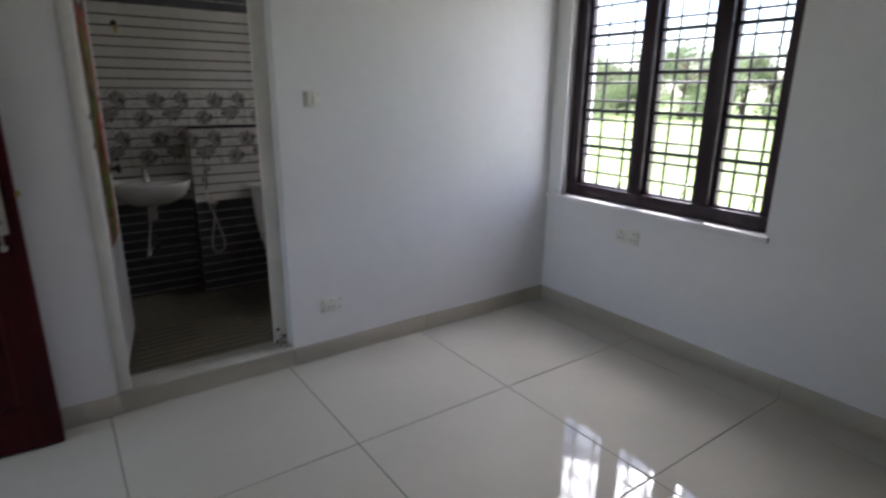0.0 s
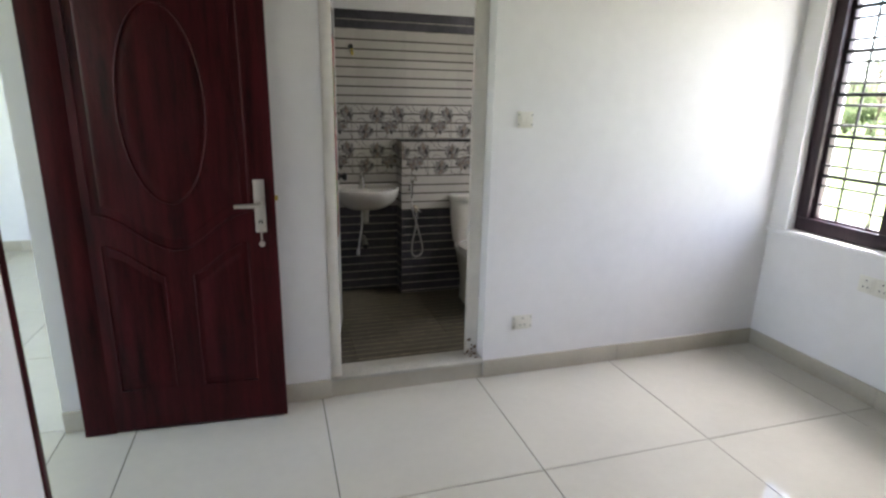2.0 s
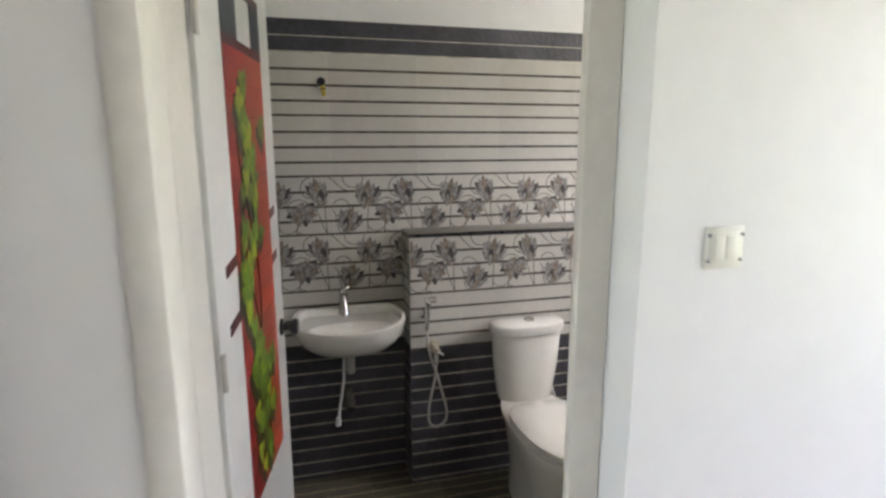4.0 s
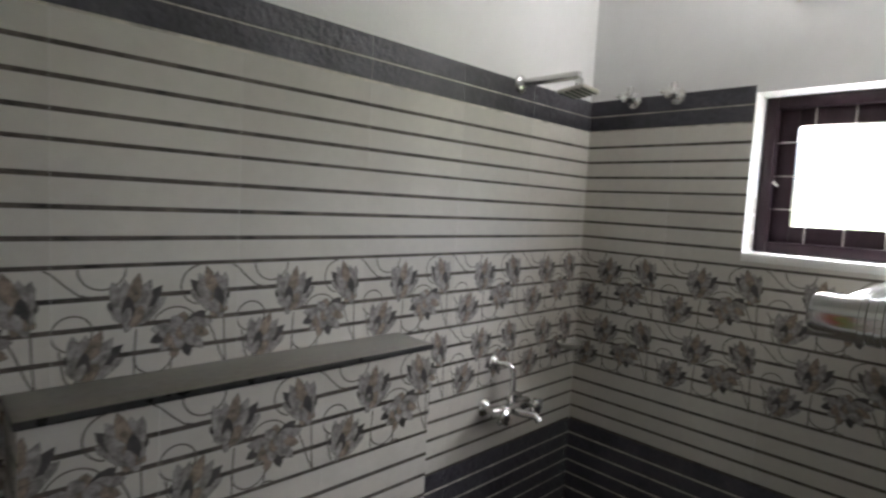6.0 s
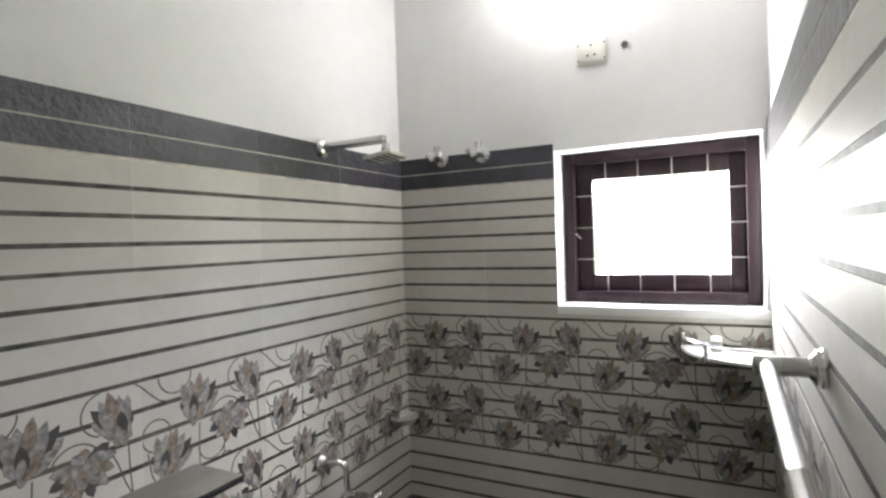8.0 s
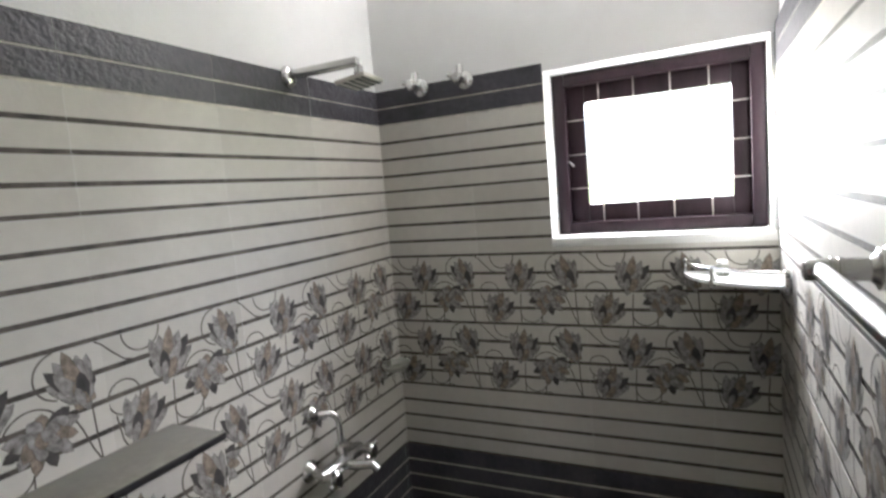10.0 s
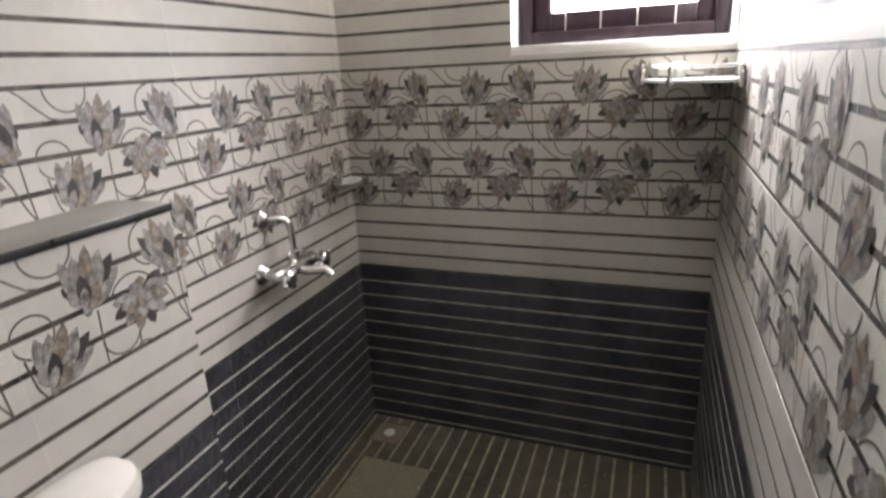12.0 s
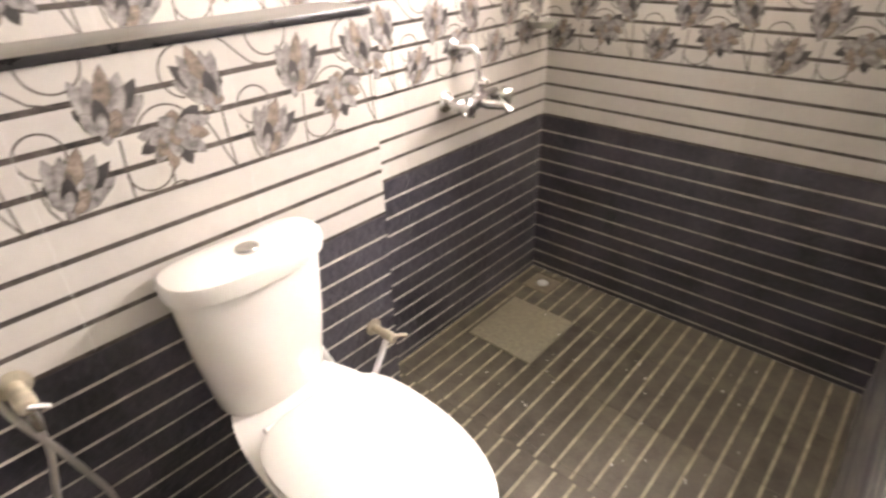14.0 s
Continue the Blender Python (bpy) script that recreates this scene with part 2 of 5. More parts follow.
def loft(bm, rings, mi=0, cap_first=True, cap_last=True):
    """Skins rings of equal length."""
    R = [[bm.verts.new(p) for p in ring] for ring in rings]
    n = len(R[0])
    for A, B in zip(R, R[1:]):
        for k in range(n):
            bm.faces.new((A[k], A[(k + 1) % n], B[(k + 1) % n], B[k])).material_index = mi
    if cap_first:
        bm.faces.new(R[0][::-1]).material_index = mi
    if cap_last:
        bm.faces.new(R[-1]).material_index = mi
    return bm


def facing(d):
    """The turn that brings z to direction d."""
    return Vector(d).to_track_quat("Z", "Y").to_matrix().to_4x4()


# ---- the plan ----
WN = 2.235          # bedroom side of the wall with the bath door
WB = 2.355          # bath side of that wall beside the door
NEAR = 2.545         # tiled face of its thicker part
BACK = 3.84         # tiled back wall of the bath
EAST = 2.505        # bedroom side of the window wall
BEAST = 2.60        # tiled face of the bath's window wall
BWEST = -0.02
WEST = -0.97        # bedroom side of the wall with the entry door
HALL = -1.185
SOUTH = -2.3
CEIL = 3.0
BCEIL = 2.75
S0 = 0.62           # top of the dark tiles
DRY, WET = -0.024, -0.09
STEP_X = 1.64
LEDGE = 3.68        # tiled front of the ledge behind the toilet
TT = 0.008          # tile thickness
RET = 0.818         # end of the thick wall beside the bath door

DX0, DX1, DZ = -0.05, 0.736, 2.12      # bath door opening
wall_north = structure("wall_north", boxes(
    (HALL, DX0, WN, WB, 0, CEIL), (DX1, BEAST + 0.23, WN, WB, -0.3, CEIL), (DX0, DX1, WN, WB, DZ, CEIL),
    (RET, BEAST + 0.23, WB, NEAR - TT, -0.3, CEIL), (DX0, DX1, WN + 0.01, WB, -0.3, 0.0)), WALL)
E0, E1, EZ0, EZ1 = 0.842, 2.12, 0.745, 2.08   # bedroom window
wall_east = structure("wall_east", boxes(
    (EAST, EAST + 0.25, SOUTH, E0, -0.3, CEIL), (EAST, EAST + 0.25, E1, WN, -0.3, CEIL),
    (EAST, EAST + 0.25, E0, E1, -0.3, EZ0 - 0.03), (EAST, EAST + 0.25, E0, E1, EZ1, CEIL)), WALL)
V0, V1, VZ0, VZ1 = NEAR + 0.012, 3.203, 1.395, 1.985  # bath window
bx0, bx1 = BEAST + TT, BEAST + 0.23
wall_bath_east = structure("wall_bath_east", boxes(
    (bx0, bx1, V1, BACK + 0.2, -0.3, CEIL), (bx0, bx1, NEAR - TT, V0, -0.3, CEIL),
    (bx0, bx1, V0, V1, -0.3, VZ0), (bx0, bx1, V0, V1, VZ1, CEIL)), WALL_BATH)
wall_bath_north = structure("wall_bath_north", boxes((BWEST - 0.2, bx0, BACK + TT, BACK + 0.2, -0.3, CEIL)), WALL_BATH)
wall_bath_west = structure("wall_bath_west", boxes((HALL, BWEST - TT, WB, BACK + TT, -0.3, CEIL), (HALL, BWEST - 0.2, BACK + TT, 5.6, -0.3, CEIL)), WALL_BATH)
wall_west = structure("wall_west", boxes((HALL, WEST, SOUTH, 1.44, 0, CEIL), (HALL, WEST, 1.44, WN, 2.12, CEIL)), WALL)
wall_south = structure("wall_south", boxes(
    (HALL, EAST + 0.25, SOUTH - 0.2, SOUTH, 0, CEIL)), WALL)
wall_hall_north = structure("wall_hall_north", boxes((-4.6, HALL, 5.55, 5.75, 0, CEIL)), WALL)
# opening out of view, added to let light into the hall
wall_hall_west = structure("wall_hall_west", boxes((-4.8, -4.6, SOUTH, 0.4, 0, CEIL), (-4.8, -4.6, 3.6, 5.75, 0, CEIL), (-4.8, -4.6, 0.4, 3.6, 0, 0.6), (-4.8, -4.6, 0.4, 3.6, 2.6, CEIL)), WALL)
wall_hall_south = structure("wall_hall_south", boxes((-4.8, HALL, SOUTH - 0.2, SOUTH, 0, CEIL)), WALL)
structure("ceiling", boxes((-4.8, EAST + 0.25, SOUTH - 0.2, 5.75, CEIL, CEIL + 0.15)), WALL)
structure("ceiling_bath", boxes((BWEST - TT, bx0, NEAR - TT, BACK + TT, BCEIL, BCEIL + 0.1), (BWEST - TT, RET, WB, NEAR - TT, BCEIL, BCEIL + 0.1)), WALL_BATH)

# ---- wall tiles of the bath: 375 x 250 mm, four stripes to a tile ----
TW, TH, ST = 0.375, 0.25, 0.0625
rnd = random.Random(7)


def petal(bm, cx, cy, ang, ln, wd, w, mi):
    """A pointed leaf shape with a fold along its middle."""
    d, s = Vector((math.cos(ang), math.sin(ang), 0)), Vector((-math.sin(ang), math.cos(ang), 0))
    o = Vector((cx, cy, w))
    base, tip = o, o + d * ln
    left = [o + d * (ln * a) + s * (wd * b) for a, b in ((0.20, 0.32), (0.52, 0.5), (0.84, 0.32))]
    right = [o + d * (ln * a) - s * (wd * b) for a, b in ((0.20, 0.32), (0.52, 0.5), (0.84, 0.32))]
    vb, vt = bm.verts.new(base), bm.verts.new(tip)
    vl, vr = [bm.verts.new(p) for p in left], [bm.verts.new(p) for p in right]
    bm.faces.new([vb] + vr + [vt] + vl[::-1]).material_index = mi


def bloom(bm, cx, cy, axis, size, w, layers):
    """A printed bloom of overlapping pointed petals. layers: turn from the axis, spread, base along the axis, length, width, tones."""
    d = Vector((math.cos(radians(axis)), math.sin(radians(axis))))
    k = 0
    for turn, spread, off, ln, wd, tones in layers:
        n = len(tones)
        for i in sorted(range(n), key=lambda q: -abs(q - (n - 1) / 2)):
            f = 2 * i / (n - 1) - 1
            ang = radians(axis + turn + spread * f)
            q = ln * (1 - 0.20 * abs(f) + (0.07 if i % 2 else 0.0)) * size
            px, py = cx + d.x * off * size - d.y * 0.05 * f * size, cy + d.y * off * size + d.x * 0.05 * f * size
            petal(bm, px - 0.0009 * math.cos(ang), py - 0.0009 * math.sin(ang), ang, q + 0.0020, wd * size + 0.0021, w + k * 0.00005 - 0.00002, 5)
            petal(bm, px, py, ang, q, wd * size, w + k * 0.00005, tones[i])
            k += 1


FAN_TALL = [(180, 30, -0.28, 0.24, 0.16, (3, 2, 3)), (12, 58, -0.24, 0.50, 0.23, (3, 2, 3, 2, 4)), (0, 33, -0.40, 0.92, 0.24, (2, 4, 2, 3, 2, 2)), (-14, 22, -0.42, 0.70, 0.23, (2, 2, 3)), (18, 28, -0.40, 0.48, 0.22, (3, 4, 2)), (-6, 12, -0.44, 0.40, 0.16, (3, 2))]
FAN_WIDE = [(180, 74, -0.16, 0.32, 0.24, (2, 3, 2, 3)), (0, 108, -0.18, 0.60, 0.23, (2, 4, 2, 3, 4, 2, 3, 2, 4)), (0, 84, -0.20, 0.46, 0.24, (2, 3, 2, 2, 3, 2)), (10, 50, -0.22, 0.28, 0.20, (2, 3, 2, 2))]


def ribbon(bm, pts, wd, w, mi):
    pts = [Vector((x, y, w)) for x, y in pts]
    prev = None
    for i, p in enumerate(pts):
        d = (pts[min(i + 1, len(pts) - 1)] - pts[max(i - 1, 0)]).normalized()
        s = Vector((-d.y, d.x, 0)) * wd / 2
        cur = (bm.verts.new(p + s), bm.verts.new(p - s))
        if prev:
            bm.faces.new((prev[0], prev[1], cur[1], cur[0])).material_index = mi
        prev = cur


def arc(cx, cy, r, a0, a1, n=14, grow=0.0):
    return [(cx + (r + grow * i / n) * math.cos(a0 + (a1 - a0) * i / n), cy + (r + grow * i / n) * math.sin(a0 + (a1 - a0) * i / n)) for i in range(n + 1)]


def tile_blank(kind):
    """The full tile in its own plane: x along, y up, z out. Stripes stand proud, the lines between lie in grooves."""
    bm = bmesh.new()
    if kind == "band":
        H, lines = 0.13, [(0.0, 0.007), (0.0635, 0.0675)]
    elif kind == "dark":
        H, lines = TH, [(ST * k - 0.0034, ST * k + 0.0036) for k in range(4)]
        lines[0] = (0.0, 0.0065)
    else:
        H, lines = TH, [(ST * k - 0.0053, ST * k + 0.0053) for k in range(4)]
        lines[0] = (0.0, 0.0095)
    g = TT - 0.0012
    y = 0.0

    def strip(y0, y1, z, mi):
        f = bm.faces.new([bm.verts.new(p) for p in ((0, y0, z), (TW, y0, z), (TW, y1, z), (0, y1, z))])
        f.material_index = mi

    def wall(yy, z0, z1, mi):
        f = bm.faces.new([bm.verts.new(p) for p in ((0, yy, z0), (TW, yy, z0), (TW, yy, z1), (0, yy, z1))])
        f.material_index = mi
    for a, b in lines:
        if a > y:
            strip(y, a, TT, 0)
            wall(a, g, TT, 1)
        strip(a, b, g, 1)
        wall(b, g, TT, 0)
        y = b
    strip(y, H - 0.0006, TT, 0)
    for x0 in (0.0, TW):
        f = bm.faces.new([bm.verts.new(p) for p in ((x0, 0, 0), (x0, H, 0), (x0, H, g), (x0, 0, g))])
        f.material_index = 0
    f = bm.faces.new([bm.verts.new(p) for p in ((0, H - 0.0006, 0), (TW, H - 0.0006, 0), (TW, H - 0.0006, TT), (0, H - 0.0006, TT))])
    f.material_index = 0
    if kind == "floral":
        w = TT + 0.0003
        for pts in (arc(0.088, 0.249, 0.044, math.pi, 2 * math.pi), [(0.0, 0.241), (0.022, 0.218), (0.045, 0.197), (0.075, 0.188), (0.105, 0.187)], arc(0.036, 0.119, 0.034, -0.9, 4.4, 18, 0.004),
                    [(0.066, 0.098), (0.058, 0.085), (0.055, 0.06)], [(0.152, 0.115), (0.149, 0.07), (0.148, 0.0)], arc(0.187, 0.052, 0.040, math.pi, 1.9 * math.pi), [(0.224, 0.04), (0.222, 0.012)],
                    arc(0.232, 0.105, 0.052, 0.5, 2.75), arc(0.290, 0.204, 0.046, 1.7, 4.5), [(0.342, 0.12), (0.344, 0.06), (0.349, 0.0)], [(0.298, 0.13), (0.318, 0.085), (0.333, 0.04), (0.352, 0.0)],
                    [(0.362, 0.249), (0.375, 0.241)], [(0.012, 0.085), (0.02, 0.03), (0.034, 0.0)], arc(0.23, -0.012, 0.026, 0.5, 2.6)):
            ribbon(bm, pts, 0.0037, w, 5)
        bloom(bm, 0.151, 0.172, 72, 0.120, w + 0.0003, FAN_TALL)
        bloom(bm, 0.313, 0.182, 112, 0.122, w + 0.0003, [(-t, -p, o, n, q, c) for t, p, o, n, q, c in FAN_TALL])
        bloom(bm, 0.070, 0.060, 62, 0.116, w + 0.0003, FAN_TALL)
        bloom(bm, 0.250, 0.088, -76, 0.120, w + 0.0003, FAN_WIDE)
    return bm


TILE_MATS = {"light": [GLAZE_LIGHT, GLAZE_LINE], "floral": [GLAZE_LIGHT, GLAZE_LINE, PETAL_A, PETAL_B, PETAL_C, CURL],
             "dark": [GLAZE_DARK, LINE_PALE], "band": [GLAZE_DARK, LINE_PALE]}
_tiles = {}


def tile_mesh(kind, u0, u1, v0, v1):
    key = (kind, round(u0, 3), round(u1, 3), round(v0, 3), round(v1, 3))
    if key not in _tiles:
        bm = tile_blank(kind)
        for co, no in (((u0, 0, 0), (-1, 0, 0)), ((u1, 0, 0), (1, 0, 0)), ((0, v0, 0), (0, -1, 0)), ((0, v1, 0), (0, 1, 0))):
            bmesh.ops.bisect_plane(bm, geom=bm.verts[:] + bm.edges[:] + bm.faces[:], plane_co=co, plane_no=no, clear_outer=True)
        _tiles[key] = mesh_of("tile", bm, TILE_MATS[kind])
    return _tiles[key]


ROWS_FULL = [("dark", S0 - 0.75), ("dark", S0 - 0.5), ("dark", S0 - 0.25), ("light", S0), ("floral", S0 + 0.25), ("floral", S0 + 0.5), ("light", S0 + 0.75), ("light", S0 + 1.0), ("band", S0 + 1.25)]


def lay(parent, origin, u, w, u0, u1, anchor, z0, z1, hole=None):
    """Tiles a wall from u0 to u1 and z0 to z1. origin: a point of the bare wall at u=0; anchor: a joint's u; hole: u0, u1, z0, z1."""
    uv, wv = Vector(u), Vector(w)
    base = Matrix((( uv.x, 0, wv.x, origin[0]), (uv.y, 0, wv.y, origin[1]), (uv.z, 1, wv.z, 0), (0, 0, 0, 1)))
    gap = 0.0003
    for kind, zr in ROWS_FULL:
        H = 0.13 if kind == "band" else TH
        k = math.floor((u0 - anchor) / TW)
        while anchor + k * TW < u1 - 1e-4:
            a, b = max(u0, anchor + k * TW), min(u1, anchor + (k + 1) * TW)
            c, d = max(z0, zr), min(z1, zr + H)
            pieces = [(a, b, c, d)]
            if hole and b > hole[0] and a < hole[1] and d > hole[2] and c < hole[3]:
                pieces = [(a, hole[0], c, d), (hole[1], b, c, d), (max(a, hole[0]), min(b, hole[1]), c, hole[2]), (max(a, hole[0]), min(b, hole[1]), hole[3], d)]
            for pa, pb, pc, pd in pieces:
                if pb - pa < 0.004 or pd - pc < 0.004:
                    continue
                tu = anchor + k * TW
                me = tile_mesh(kind, pa - tu + (0 if kind in ('dark', 'band') else gap), pb - tu - (0 if kind in ('dark', 'band') else gap), pc - zr, pd - zr)
                ob = new("tile", me)
                ob.parent = parent
                tip = rnd.uniform(-0.0003, 0.0003)
                ob.matrix_basis = base @ Matrix.Translation((tu, zr, 0)) @ pose(0, 0, 0, rnd.uniform(-.06, .06), rnd.uniform(-.06, .06), 0) @ Matrix.Translation((0, 0, tip))
            k += 1


def bath_tiles():
    top = S0 + 1.25 + 0.13
    lay(wall_bath_north, (0, BACK + TT, 0), (1, 0, 0), (0, -1, 0), BWEST, BEAST, 2.20, WET, top)
    lay(wall_bath_east, (BEAST + TT, 0, 0), (0, -1, 0), (-1, 0, 0), -BACK, -NEAR, -3.477, WET, top, (-V1, -NEAR, VZ0, 2.1))
    lay(wall_north, (0, NEAR - TT, 0), (-1, 0, 0), (0, 1, 0), -BEAST, -RET, -2.24, WET, top)
    lay(wall_bath_west, (BWEST - TT, 0, 0), (0, 1, 0), (1, 0, 0), WB, BACK, 3.46, DRY, top)
    # window reveal, tiled on its side
    lay(wall_bath_east, (0, V1 + TT, 0), (1, 0, 0), (0, -1, 0), BEAST + TT, BEAST + 0.112, BEAST - 0.2, VZ0, top)


# ---- floors ----
def floor_bedroom():
    bm = boxes((HALL, EAST, SOUTH, WN, -0.10, -0.003), (-4.6, HALL, SOUTH, 5.55, -0.10, -0.003))
    fl = structure("floor", bm, GROUT)
    T, g = 0.8, 0.0021
    me = mesh_of("tile", boxes((g, T - g, g, T - g, -0.006, 0.0), bevel=0.0008), FLOOR)
    cuts = {}

    def lay_floor(x0, x1, y0, y1):
        for i in range(-7, 5):
            for j in range(-8, 8):
                a, c = 0.704 + T * i, 1.452 + T * j
                b, d = a + T, c + T
                pa, pb, pc, pd = max(a, x0), min(b, x1), max(c, y0), min(d, y1)
                if pb - pa < 0.01 or pd - pc < 0.01:
                    continue
                key = tuple(round(v, 3) for v in (pa - a, pb - a, pc - c, pd - c))
                if key == (0, T, 0, T):
                    m = me
                elif key in cuts:
                    m = cuts[key]
                else:
                    m = cuts[key] = mesh_of("tile", boxes((key[0] + g, key[1] - g, key[2] + g, key[3] - g, -0.006, 0.0), bevel=0.0008), FLOOR)
                ob = new("tile", m)
                ob.parent = fl
                ob.matrix_basis = pose(a, c, rnd.uniform(-0.0003, 0), rnd.uniform(-.02, .02), rnd.uniform(-.02, .02), 0)
    lay_floor(HALL, EAST, SOUTH, WN)
    lay_floor(-4.6, HALL, SOUTH, 5.55)


def skirting(name, x0, y0, x1, y1, nx, ny, first, T=0.8, h=0.095, t=0.012):
    """A run of skirting tiles along a wall; (nx, ny) points into the room."""
    n = max(abs(x1 - x0), abs(y1 - y0))
    dx, dy = (x1 - x0) / n, (y1 - y0) / n
    base = tagged(new(name), kind="structure")
    base.matrix_basis = pose(x0, y0, 0)
    s = 0.0
    e = first
    while s < n - 1e-4:
        e = min(e, n)
        a, b = s + 0.001, e - 0.001
        xs = sorted((a * dx, b * dx, a * dx + nx * t, b * dx + nx * t))
        ys = sorted((a * dy, b * dy, a * dy + ny * t, b * dy + ny * t))
        part("tile", boxes((xs[0], xs[-1], ys[0], ys[-1], 0, h), bevel=0.0015), SKIRT, base)
        s, e = e, e + T


def bath_floor():
    fl = structure("floor_bath", boxes((BWEST, STEP_X, WB, BACK, -0.3, DRY - 0.008), (STEP_X, BEAST, WB, BACK, -0.3, WET - 0.008)), GROUT)
    T, n = 0.30, 5
    cache = {}

    def one(a, b, c, d):
        key = tuple(round(v, 3) for v in (a, b, c, d))
        if key in cache:
            return cache[key]
        bm = bmesh.new()
        box(bm, a + 0.001, b - 0.001, c + 0.001, d - 0.001, -0.008, -0.0012, 1)
        for k in range(n):
            y0, y1 = max(c + 0.001, T / n * k + 0.005), min(d - 0.001, T / n * (k + 1) - 0.0045)
            if y1 - y0 > 0.003:
                box(bm, a + 0.001, b - 0.001, y0, y1, -0.004, 0.0, 0)
        cache[key] = mesh_of("tile", bm, [FLOOR_DARK, FLOOR_LINE])
        return cache[key]

    def area(x0, x1, y0, y1, z, ax, ay, holes=()):
        i0, j0 = math.floor((x0 - ax) / T), math.floor((y0 - ay) / T)
        for i in range(i0, i0 + 12):
            for j in range(j0, j0 + 12):
                a, c = ax + i * T, ay + j * T
                pa, pb, pc, pd = max(a, x0), min(a + T, x1), max(c, y0), min(c + T, y1)
                pieces = [(pa, pb, pc, pd)]
                for h in holes:
                    nxt = []
                    for p in pieces:
                        if p[1] <= h[0] or p[0] >= h[1] or p[3] <= h[2] or p[2] >= h[3]:
                            nxt.append(p)
                        else:
                            nxt += [(p[0], h[0], p[2], p[3]), (h[1], p[1], p[2], p[3]), (max(p[0], h[0]), min(p[1], h[1]), p[2], h[2]), (max(p[0], h[0]), min(p[1], h[1]), h[3], p[3])]
                    pieces = nxt
                for p in pieces:
                    if p[1] - p[0] < 0.008 or p[3] - p[2] < 0.008:
                        continue
                    ob = new("tile", one(p[0] - a, p[1] - a, p[2] - c, p[3] - c))
                    ob.parent = fl
                    ob.matrix_basis = pose(a, c, z + rnd.uniform(-0.0004, 0.0004), rnd.uniform(-.1, .1), rnd.uniform(-.1, .1), 0)
    area(STEP_X + 0.004, BEAST, NEAR, BACK, WET, 1.72, 2.57, [(2.02, 2.335, 3.468, 3.755), (2.43, 2.56, 3.655, 3.785)])
    area(BWEST, STEP_X, WB, LEDGE, DRY, 1.34, 2.59)
    area(BWEST, 0.626, LEDGE, BACK, DRY, 1.34, 2.59)
    area(1.582, STEP_X, LEDGE, BACK, DRY, 1.34, 2.59)
    part("step_edge", boxes((STEP_X - 0.002, STEP_X + 0.004, NEAR, BACK, WET - 0.008, DRY - 0.001)), FLOOR_DARK, fl)
    r = random.Random(31)
    bm = bmesh.new()
    for k in range(46):
        x, y, q = r.uniform(STEP_X + 0.1, BEAST - 0.1), r.uniform(NEAR + 0.1, BACK - 0.2), r.uniform(0.0015, 0.0045)
        lathe(bm, [(q, 0), (q * .7, 0.0008), (0, 0.001)], 7, Matrix.Translation((x, y, WET)), sx=r.uniform(.5, 1.6))
    tagged(part("paint_specks", bm, FRAME_WHITE, fl), kind="stuff")
    cover = thing("chamber_cover", 2.178, 3.612, WET - 0.006, "plain greenish-grey stone chamber cover set in dark striped floor", "floor cover")
    part("stone_plate", boxes((-0.155, 0.155, -0.141, 0.141, 0, 0.0065), bevel=0.001), COVER_STONE, cover)
    dr = thing("floor_drain", 2.495, 3.72, WET - 0.006, "small square chrome floor drain with round grating", "floor drain")
    part("plate", boxes((-0.06, 0.06, -0.06, 0.06, 0, 0.0062), bevel=0.002), DRAIN_PLATE, dr, "stained beige-grey square plate")
    bm = bmesh.new()
    lathe(bm, [(0.044, 0.006), (0.044, 0.0085), (0.037, 0.0095), (0.034, 0.0068), (0.028, 0.0068)])
    part("rim", bm, DRAIN_PLATE, dr)
    # pale non-metal colour stands in for the highlight on the chrome dome
    bm = bmesh.new()
    lathe(bm, [(0.024, 0.0062), (0.022, 0.011), (0.015, 0.0145), (0.007, 0.016), (0, 0.0163)])
    part("dome", bm, SHELF_GLASS, dr, "chrome dome with its highlight put into a pale colour")
    for k in range(6):
        a = 2 * math.pi * k / 6
        bm = bmesh.new()
        lathe(bm, [(0.003, 0.0068), (0.003, 0.0072), (0, 0.0072)], 8, Matrix.Translation((0.0315 * math.cos(a), 0.0315 * math.sin(a), 0)))
        part("hole", bm, BLACK, dr)


# ---- ledge behind the toilet ----
def ledge():
    lx0, lx1, ly, lz = 0.626, 1.582, LEDGE, 1.12
    body = structure("wall_ledge", boxes((lx0 + TT, lx1 - TT, ly + TT, BACK - 0.001, -0.3, lz)), WALL_BATH)
    lay(body, (0, ly + TT, 0), (1, 0, 0), (0, -1, 0), lx0, lx1, 0.852 - 0.375, DRY - 0.06, lz - 0.001)
    lay(body, (lx0 + TT, 0, 0), (0, -1, 0), (-1, 0, 0), -BACK, -ly, -3.93, DRY, lz)
    lay(body, (lx1 - TT, 0, 0), (0, 1, 0), (1, 0, 0), ly, BACK, 3.46, WET, lz)
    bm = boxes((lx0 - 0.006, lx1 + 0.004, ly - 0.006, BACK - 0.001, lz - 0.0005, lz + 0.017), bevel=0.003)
    # top face takes the paler material, sides and underside the near-black one
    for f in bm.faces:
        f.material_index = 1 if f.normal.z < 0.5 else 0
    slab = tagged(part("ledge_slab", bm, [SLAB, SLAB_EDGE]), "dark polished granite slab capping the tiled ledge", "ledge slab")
    return slab


